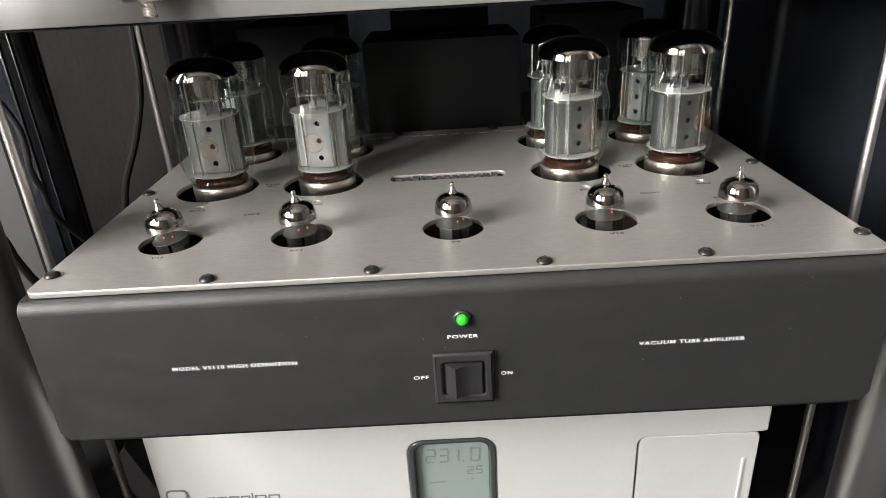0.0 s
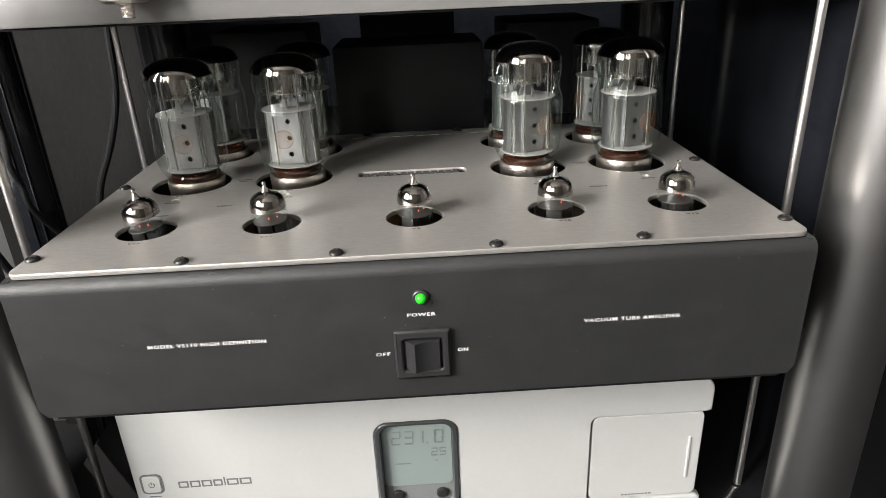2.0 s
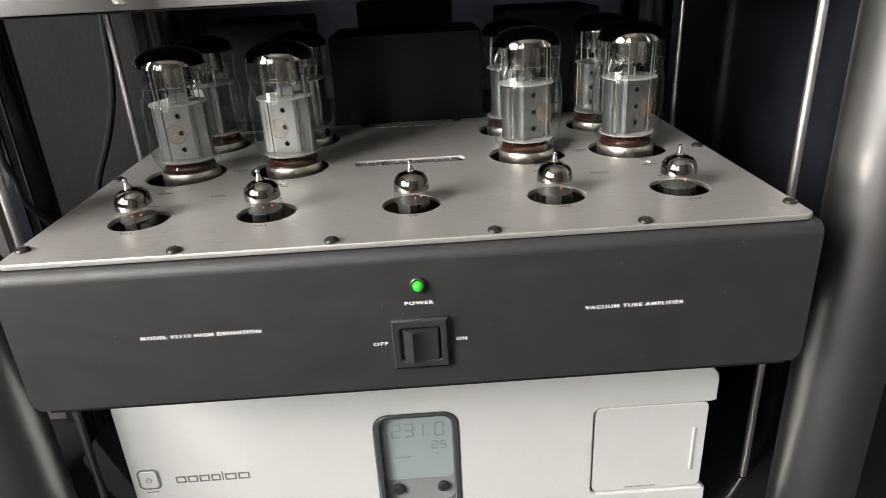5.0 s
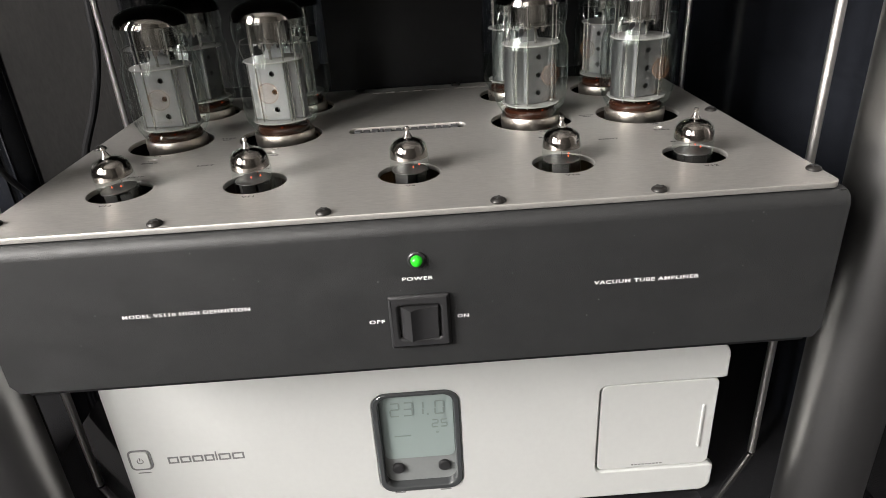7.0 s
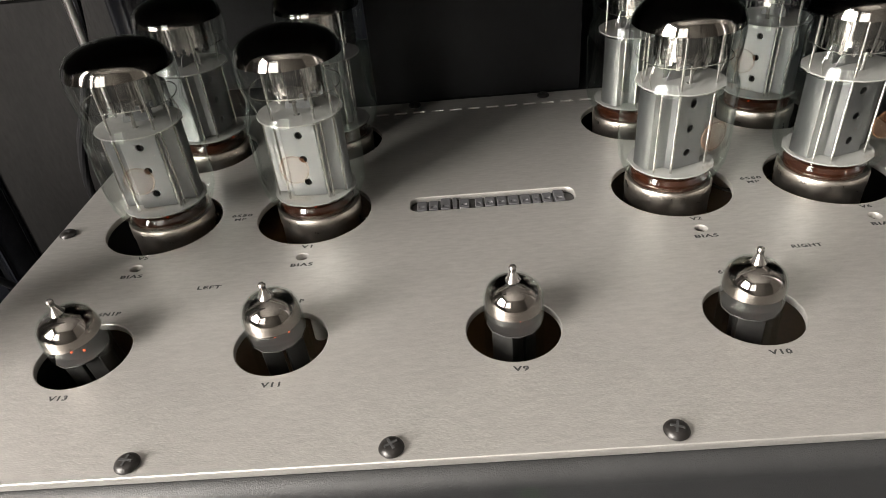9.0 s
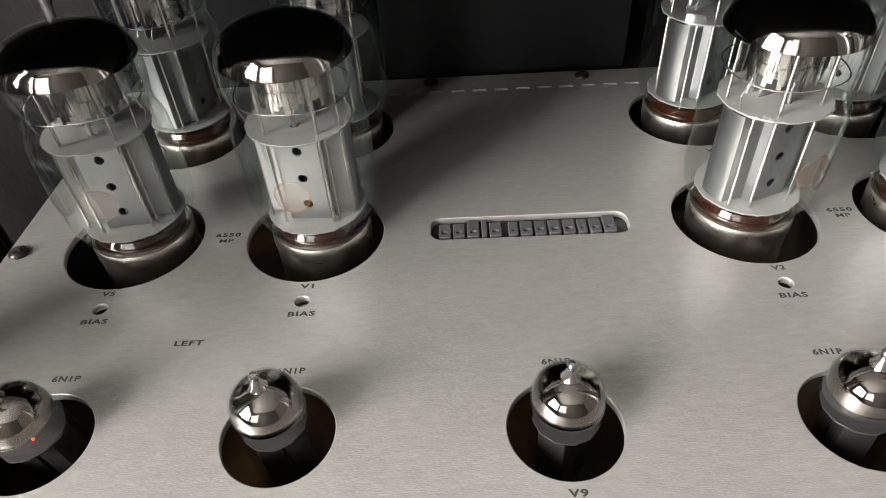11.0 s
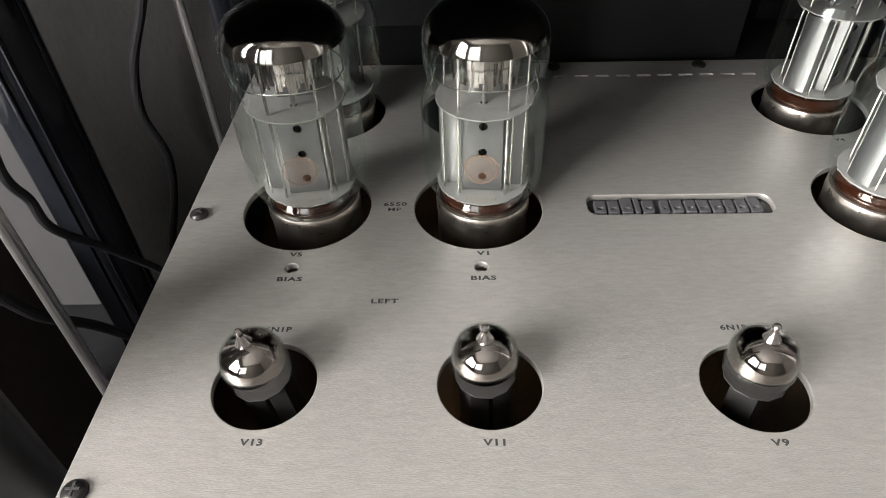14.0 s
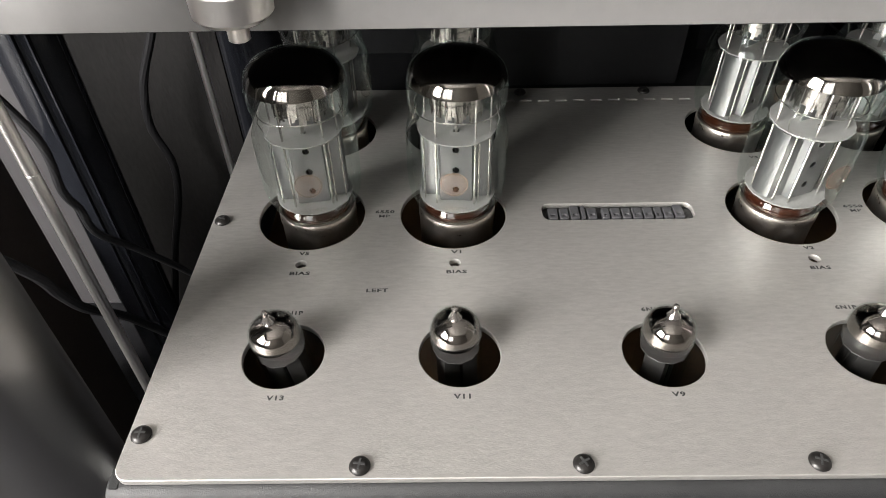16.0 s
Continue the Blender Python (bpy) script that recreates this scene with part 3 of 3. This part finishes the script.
for (name, x, y), w in zip(SMALL, (0.0072, 0.0070, 0.0056, 0.0078, 0.0078)):
    plate_text(name, x + 0.0005, 0.0405, w)
for x in (-0.1640, -0.0875, 0.0010, 0.0895, 0.1650):
    plate_text("6N1P", x, 0.0867, 0.0098)
for name, x in (("V5", -0.1648), ("V1", -0.0880), ("V2", 0.0890), ("V6", 0.1640)):
    plate_text(name, x, 0.1268, 0.0052)
    plate_text("BIAS", x, 0.1126, 0.0100)
plate_text("V4", 0.0890, 0.2060, 0.0052)
plate_text("LEFT", -0.1260, 0.1005, 0.0104)
plate_text("RIGHT", 0.1260, 0.1005, 0.0125)
for x in (-0.1260, 0.1260):
    plate_text("6550", x, 0.1592, 0.0104)
    plate_text("MP", x, 0.1555, 0.0058)

# the maker's mark: raised grey blocks in the dark pocket, no letters
x, k = LGX0 + 0.0032, 0
widths = [5.2, 5.0, 5.2, 2.4, 5.2, None, 4.0, 5.2, 4.8, 5.2, 5.2, 4.0, 5.0, 5.2]
tall = [0, 0, 1, 1, 0, None, 0, 0, 0, 0, 0, 0, 0, 1]
unit = (LGX1 - LGX0 - 0.0064) / (sum(w or 2.0 for w in widths) + 1.0 * len(widths))
for w, up in zip(widths, tall):
    if w is None:
        x += 2.0 * unit
        continue
    y0, y1 = LGY0 + 0.0021, LGY1 - (0.0012 if up else 0.0030)
    outer_l = outline_rect(x, x + w * unit, y0, y1, 0.0006, 2)
    hole_l = [] if w < 3 else [[(x + 0.0013, y0 + 0.0022), (x + w * unit - 0.0013, y0 + 0.0022), (x + w * unit - 0.0013, y0 + 0.0036), (x + 0.0013, y0 + 0.0036)]]
    part("maker_mark", sheet(outer_l, hole_l, ZT - 0.0035, ZT - 0.0007, 0.0003), material("mark_grey", (0.10, 0.10, 0.105), 0.35, 0.4, 0.1, 100) if "mark_grey" not in bpy.data.materials else bpy.data.materials["mark_grey"], amp, "raised grey block", smooth=False)
    x += (w + 1.0) * unit

# lettering, lamp and switch on the front panel
FACE = lambda x, z: Matrix.Translation((x, -0.00015, z)) @ UPRIGHT


def face_text(text, x0, x1, z, height):
    bb = letters_to(text, x0, x1, height, Matrix.Identity(4), bold=0.014)
    bb.transform(FACE(0, z))
    part("lettering", bb, INK_W, front, smooth=False)


face_text("MODEL VS110 HIGH DEFINITION", -0.1505, -0.0853, 0.4538, 0.0021)
face_text("VACUUM TUBE AMPLIFIER", 0.0930, 0.1480, 0.4548, 0.0021)
face_text("POWER", -0.0060, 0.0098, 0.4648, 0.0020)
face_text("OFF", -0.0252, -0.0170, 0.4405, 0.0021)
face_text("ON", 0.0212, 0.0272, 0.4408, 0.0021)
b = lathe([(0.0046, 0.0), (0.0046, 0.0012), (0.0040, 0.0018), (0.0031, 0.0018), (0.0031, 0.0)], 32)
b.transform(Matrix.Translation((0.002, 0, 0.4758)) @ UPRIGHT)
lampring = part("lamp_ring", b, PLASTIC, front, "black lamp ring")
b = lathe([(0.0030, 0.0002), (0.0030, 0.0022), (0.0026, 0.0036), (0.0016, 0.0045), (0, 0.0049)], 32)
b.transform(Matrix.Translation((0.002, 0, 0.4758)) @ UPRIGHT)
part("indicator_lamp", b, LED, front, "lit green indicator lamp")
SX, SZ = 0.0015, 0.4405
b = upright_sheet(outline_rect(SX - 0.0158, SX + 0.0158, SZ - 0.0158, SZ + 0.0158, 0.0008, 2), [outline_rect(SX - 0.0108, SX + 0.0108, SZ - 0.0100, SZ + 0.0100, 0.0014, 3)], -0.0032, -0.0001, 0.0015)
sw = part("switch_frame", b, PLASTIC, front, "square black switch frame", smooth=False)
part("switch_well", box(SX - 0.0112, SX + 0.0112, -0.0008, -0.0002, SZ - 0.0104, SZ + 0.0104), INK_B, sw, smooth=False)
pr = [(-0.0100, -0.0010), (-0.0088, -0.0030), (-0.0050, -0.0072), (-0.0044, -0.0075), (-0.0020, -0.0060), (0.0020, -0.0048), (0.0060, -0.0041), (0.0094, -0.0039), (0.0098, -0.0035), (0.0098, -0.0009), (-0.0100, -0.0009)]
b = bmesh.new()
lo, hi = [b.verts.new((SX + x, y, SZ - 0.0093)) for x, y in pr], [b.verts.new((SX + x, y, SZ + 0.0093)) for x, y in pr]
for i in range(len(pr)):
    j = (i + 1) % len(pr)
    b.faces.new((lo[i], lo[j], hi[j], hi[i]))
b.faces.new(lo[::-1])
b.faces.new(hi)
bmesh.ops.recalc_face_normals(b, faces=b.faces[:])
part("rocker", b, PLASTIC, sw, "black rocker set to on")

# specks of dust on the front panel
DUST = material("dust", (0.22, 0.22, 0.21), 0.9, 0, 0.3, 400)
b = bmesh.new()
for k in range(26):
    x, z, r = random.uniform(-0.21, 0.215), random.uniform(0.415, 0.49), random.uniform(0.00008, 0.0002)
    box(x - r, x + r * random.uniform(0.6, 2.2), -0.00022, -0.0001, z - r, z + r, bm=b)
tagged(part("dust", b, DUST, front, "pale specks of dust", smooth=False), kind="stuff")

# ---- power tubes ----
def power_tube(at, turn):
    """A big glass tube; heights from the top plate."""
    t = thing("power_tube", at, "clear glass power tube with a mirrored dome on a steel base", "vacuum tube", "power tubes on the amplifier")
    L = dict(local=True)
    base = part("base", lathe([(0, -0.0475), (0.0200, -0.0475), (0.0203, -0.046), (0.0203, -0.0040), (0.0207, -0.0030), (0.0207, 0.0022), (0.0202, 0.0034), (0.0192, 0.0036), (0.0188, 0.0028), (0.0, 0.0028)], 56), BASE, t, "brushed steel tube base", **L)
    part("stem", lathe([(0, 0.0029), (0.0180, 0.0029), (0.0182, 0.0062), (0.0168, 0.0082), (0.0120, 0.0092), (0, 0.0094)], 40), BROWN, t, "brown glassy stem", **L)
    prof = [(0.0190, 0.0030), (0.0205, 0.0062), (0.0228, 0.0098), (0.0246, 0.0145), (0.0254, 0.0200), (0.0256, 0.0300), (0.0256, 0.0470), (0.0253, 0.0508), (0.0244, 0.0540), (0.0233, 0.0568), (0.0228, 0.0597), (0.0231, 0.0630), (0.0238, 0.0665), (0.0241, 0.0705), (0.0242, 0.0750), (0.0238, 0.0790), (0.0225, 0.0826), (0.0198, 0.0857), (0.0152, 0.0881), (0.0088, 0.0897), (0, 0.0904)]
    part("bulb", lathe(prof, 64), GLASS, t, "clear glass bulb", **L)
    get = [(0.0236, 0.0776), (0.0232, 0.0791), (0.0219, 0.0823), (0.0193, 0.0852), (0.0148, 0.0874), (0.0086, 0.0890), (0, 0.0897)]
    part("getter_mirror", lathe(get, 64), GETTER, t, "mirrored getter dome", **L)
    # mica discs with toothed rims
    for z, r in ((0.0112, 0.0200), (0.0512, 0.0198)):
        pts = []
        for k in range(72):
            rr = r * (1.0 if k % 6 else 1.014) * (1 - 0.005 * ((k * 7) % 5))
            pts.append((rr * math.cos(2 * math.pi * k / 72), rr * math.sin(2 * math.pi * k / 72)))
        part("mica_disc", sheet(pts, [outline_circle(0.0, -0.006, 0.0016, 12), outline_circle(0.006, 0.004, 0.0012, 10)] if z > 0.05 else [], z, z + 0.0008), MICA, t, "pale mica disc", smooth=False, **L)
    # anode: a flat middle with three holes, stepped back into two wings, front and back
    for sy in (-1, 1):
        bb = sheet([(-0.0080, 0.0125), (0.0080, 0.0125), (0.0080, 0.0500), (-0.0080, 0.0500)], [outline_circle(0, z, 0.0018, 20) for z in (0.0195, 0.0315, 0.0435)], 0.0098, 0.0104)
        bb.transform(UPRIGHT)
        for sx in (-1, 1):
            q = [(0.0080, 0.0104), (0.0089, 0.0068), (0.0105, 0.0060), (0.0174, 0.0056), (0.0182, 0.0030)]
            for (xa, ya), (xb, yb) in zip(q, q[1:]):
                vs = [bb.verts.new((sx * xx, -yy, zz)) for xx, yy, zz in ((xa, ya, 0.0125), (xb, yb, 0.0125), (xb, yb, 0.0500), (xa, ya, 0.0500))]
                bb.faces.new(vs)
            vs = [bb.verts.new((sx * 0.0182, yy, zz)) for yy, zz in ((-0.003, 0.0125), (0.0, 0.0125), (0.0, 0.05), (-0.003, 0.05))]
            bb.faces.new(vs)
        if sy < 0:
            bb.transform(Matrix.Rotation(math.pi, 4, "Z"))
        bmesh.ops.remove_doubles(bb, verts=bb.verts[:], dist=1e-5)
        part("anode", bb, ANODE, t, "grey metal anode", **L)
    part("cathode", box(-0.0045, 0.0045, -0.0015, 0.0015, 0.0122, 0.0506), ANODE_D, t, smooth=False, **L)
    # rods, getter ring, shields over the upper disc
    for x, y, r, z1 in ((-0.0096, -0.0122, 0.0006, 0.0765), (0.0096, -0.0122, 0.0006, 0.0765), (-0.0096, 0.0122, 0.0006, 0.0765), (0.0096, 0.0122, 0.0006, 0.0765), (-0.0160, -0.0080, 0.00045, 0.051), (0.0115, -0.0108, 0.00045, 0.051), (-0.0165, 0.0060, 0.00045, 0.0745), (0.0165, -0.0060, 0.00045, 0.0745), (0.0, -0.0065, 0.0009, 0.0600)):
        part("support_rod", cyl(r, 0.0095, z1, (x, y), 8), WIRE, t, **L)
    ring = [(0.0208 * math.cos(a), 0.0208 * math.sin(a), 0.0640 + 0.0006 * math.sin(3 * a)) for a in [2 * math.pi * k / 40 for k in range(40)]]
    part("wire_ring", wire(ring, 0.00025, 6, True), WIRE, t, **L)
    for x, s in ((-0.0188, -1), (0.0188, 1)):
        part("spring_wire", wire([(x, -0.004, 0.0525), (x + s * 0.002, -0.004, 0.058), (x, -0.005, 0.0655), (x + s * 0.0012, -0.005, 0.0600)], 0.00022, 6), WIRE, t, **L)
    bb = sheet([(0.0068 * math.cos(math.pi * k / 16), 0.0522 + 0.0072 * math.sin(math.pi * k / 16)) for k in range(17)], [], -0.0012, -0.0006)
    bb.transform(UPRIGHT)
    part("shield", bb, ANODE, t, "grey half-round shield", smooth=False, **L)
    part("upper_plate", box(-0.0060, 0.0060, 0.0045, 0.0050, 0.0522, 0.0700), ANODE, t, smooth=False, **L)
    # radiator cup under the dome: a thin shell whose lower edge is cut into tongues
    bb = bmesh.new()
    n = 48
    tongue = [0.0600 + 0.0036 * ((k * 5 // 6) % 3) / 2 for k in range(n)]
    for k in range(n):
        a0, a1, r0 = 2 * math.pi * k / n, 2 * math.pi * (k + 1) / n, 0.0128 + 0.0005 * (k // 6 % 2)
        quad = [(r0 * math.cos(a0), r0 * math.sin(a0), tongue[k]), (r0 * math.cos(a1), r0 * math.sin(a1), tongue[k]), (r0 * math.cos(a1), r0 * math.sin(a1), 0.0794), (r0 * math.cos(a0), r0 * math.sin(a0), 0.0794)]
        bb.faces.new([bb.verts.new(p) for p in quad])
    bmesh.ops.remove_doubles(bb, verts=bb.verts[:], dist=1e-6)
    lathe([(0.0, 0.0795), (0.0133, 0.0795), (0.0150, 0.0801), (0.0152, 0.0805), (0, 0.0806)], 48, bb)
    part("getter_cup", bb, CUP, t, "bright metal radiator cup", **L)
    for k in range(7):
        a = 2 * math.pi * k / 7 + 0.3
        part("lead_wire", wire([(0.008 * math.cos(a), 0.008 * math.sin(a), 0.0085), (0.013 * math.cos(a + 0.2), 0.013 * math.sin(a + 0.2), 0.0100), (0.0150 * math.cos(a), 0.0150 * math.sin(a), 0.0113)], 0.0003, 6), WIRE, t, **L)
    part("heater_tip", cyl(0.0006, 0.0098, 0.0108, (0.002, -0.0135), 8), EMBER, t, "glowing heater tip", **L)
    # print on the front of the bulb: a plain orange disc and its type number
    bb = bmesh.new()
    grid = [[bb.verts.new((0.0257 * math.sin(u / 0.0257), -0.0257 * math.cos(u / 0.0257), 0.0340 + w)) for u in [0.0068 * rr * math.cos(a) for a in [2 * math.pi * k / 28 for k in range(28)]] for w in [0]] for rr in (0.05, 1.0)]
    for gi, rr in enumerate((0.05, 1.0)):
        for k in range(28):
            grid[gi][k].co.z = 0.0340 + 0.0068 * rr * math.sin(2 * math.pi * k / 28)
    for k in range(28):
        j = (k + 1) % 28
        bb.faces.new((grid[0][k], grid[0][j], grid[1][j], grid[1][k]))
    part("printed_disc", bb, PRINT, t, "worn orange printed disc", **L)
    bb = bmesh.new()
    rim = [[bb.verts.new((0.0258 * math.sin(rr * math.cos(a) / 0.0258), -0.0258 * math.cos(rr * math.cos(a) / 0.0258), 0.0340 + rr * math.sin(a))) for a in [2 * math.pi * k / 32 for k in range(32)]] for rr in (0.0061, 0.0069)]
    for k in range(32):
        j = (k + 1) % 32
        bb.faces.new((rim[0][k], rim[0][j], rim[1][j], rim[1][k]))
    part("printed_ring", bb, PRINT_RING, t, "worn orange printed ring", **L)
    bb = letters_to("6550EH", -0.0062, 0.0062, 0.0019, Matrix.Identity(4))
    for v in bb.verts:
        u, w = v.co.x, v.co.y
        v.co = (0.0257 * math.sin(u / 0.0257), -0.0257 * math.cos(u / 0.0257), 0.0190 + w)
    part("lettering", bb, PRINT_RING, t, smooth=False, **L)
    t.rotation_euler = (0, 0, turn)
    return t


SET_BACK = 0.0055                  # the tubes sit behind the middles of their holes
first = power_tube((BIG_X[0] + 0.0022, BIG_Y[0] + SET_BACK, ZT), radians(8))
turns = {(0, 1): 70, (1, 0): -4, (1, 1): 95, (2, 0): 22, (2, 1): 35, (3, 0): 18, (3, 1): -50}
for (i, j), a in turns.items():
    copy_thing(first, pose(BIG_X[i] + (0.002 if i < 2 else 0), BIG_Y[j] + SET_BACK, ZT, 0, 0, a))
# sockets of the power tubes
for i, x in enumerate(BIG_X):
    for j, y in enumerate(BIG_Y):
        part("socket", lathe([(0, 0.4519), (0.0225, 0.4519), (0.0225, 0.4524), (0, 0.4524)], 24, at=(x, y + SET_BACK, 0)), PLASTIC, amp)


# ---- small tubes ----
def small_tube(at):
    t = thing("small_tube", at, "small glass tube with a mirrored top and a sealed tip", "vacuum tube", "small tubes on the amplifier")
    L = dict(local=True)
    R1 = 0.0112
    part("bulb", lathe([(0.0098, -0.0440), (R1, -0.0425), (R1, 0.0105), (0.0110, 0.0130), (0.0102, 0.0158), (0.0082, 0.0182), (0.0050, 0.0196), (0.0030, 0.0202)], 48), GLASS_S, t, "clear glass bulb", **L)
    part("sealed_tip", lathe([(0.0029, 0.0201), (0.0023, 0.0210), (0.0016, 0.0225), (0.0011, 0.0236), (0.0013, 0.0246), (0.0015, 0.0253), (0.0011, 0.0260), (0, 0.0264)], 24), BEAD, t, "drawn glass tip", **L)
    part("getter_mirror", lathe([(0.0107, 0.0088), (0.0107, 0.0106), (0.0105, 0.0128), (0.0097, 0.0155), (0.0078, 0.0177), (0.0047, 0.0191), (0.0027, 0.0197), (0.0019, 0.0208), (0, 0.0212)], 48), GETTER, t, "mirrored getter", **L)
    for z, r in ((0.0008, 0.0104), (-0.0330, 0.0094)):
        part("mica_disc", sheet([(r * math.cos(math.pi * (k + 0.5) / 6), r * math.sin(math.pi * (k + 0.5) / 6)) for k in range(12)], [], z, z + 0.0006), SMALL_MICA, t, "grey mica disc", smooth=False, **L)
    for x in (-0.0044, 0.0044):
        part("anode", box(x - 0.0037, x + 0.0037, -0.0048, 0.0048, -0.0320, 0.0007, 0.0008), ANODE_D, t, **L)
        part("heater_tip", lathe([(0, 0.0030), (0.0003, 0.0032), (0.00045, 0.0036), (0.0003, 0.0040), (0, 0.0042)], 10, at=(x * 0.6 + 0.001, -0.0040, 0)), EMBER, t, "glowing heater tip", **L)
    part("getter_plate", box(-0.004, 0.004, -0.0004, 0.0004, 0.0070, 0.0090), WIRE, t, smooth=False, **L)
    part("support_rod", cyl(0.0003, 0.0020, 0.0075, (0.0030, 0.0), 6), WIRE, t, **L)
    part("socket", lathe([(0, -0.0480), (0.0125, -0.0480), (0.0125, -0.0400), (0.0108, -0.0395), (0, -0.0442)], 24), PLASTIC, t, **L)
    return t


LEAN_S = [(-0.1650, 0.0655, 2, -6), (-0.0890, 0.0665, 1, -2), (0.0010, 0.0650, -1, 1), (0.0885, 0.0650, -1, 2), (0.1645, 0.0640, 0, 2)]
first = small_tube((LEAN_S[0][0], LEAN_S[0][1], ZT))
first.rotation_euler = (radians(LEAN_S[0][2]), radians(LEAN_S[0][3]), 0)
for k, (x, y, rx, ry) in enumerate(LEAN_S[1:]):
    copy_thing(first, pose(x, y, ZT, rx, ry, 25 * (k + 1)))

# ---- cables beside the rack ----
def cable(points, r, label):
    single("cable", wire(smooth_path(points), r, 10), RUBBER, label, "cable")


cable([(-0.349, 0.50, 0.600), (-0.357, 0.50, 0.520), (-0.376, 0.50, 0.460), (-0.404, 0.50, 0.400), (-0.415, 0.50, 0.345), (-0.405, 0.50, 0.296), (-0.414, 0.50, 0.243), (-0.440, 0.50, 0.166), (-0.465, 0.50, 0.080), (-0.48, 0.49, 0.0042)], 0.0045, "thick black cable hanging beside the wall")
cable([(-0.335, 0.110, 0.540), (-0.312, 0.129, 0.487), (-0.311, 0.138, 0.462), (-0.310, 0.150, 0.436), (-0.309, 0.173, 0.404), (-0.308, 0.194, 0.369), (-0.300, 0.23, 0.30), (-0.29, 0.28, 0.2206)], 0.0030, "black cable looping past the steel rod")
cable([(-0.318, 0.160, 0.600), (-0.291, 0.155, 0.554), (-0.290, 0.153, 0.522), (-0.290, 0.159, 0.505), (-0.289, 0.162, 0.485), (-0.283, 0.185, 0.450), (-0.275, 0.225, 0.385), (-0.27, 0.27, 0.30), (-0.275, 0.32, 0.2202)], 0.0023, "thin black cable drooping behind the amplifier")
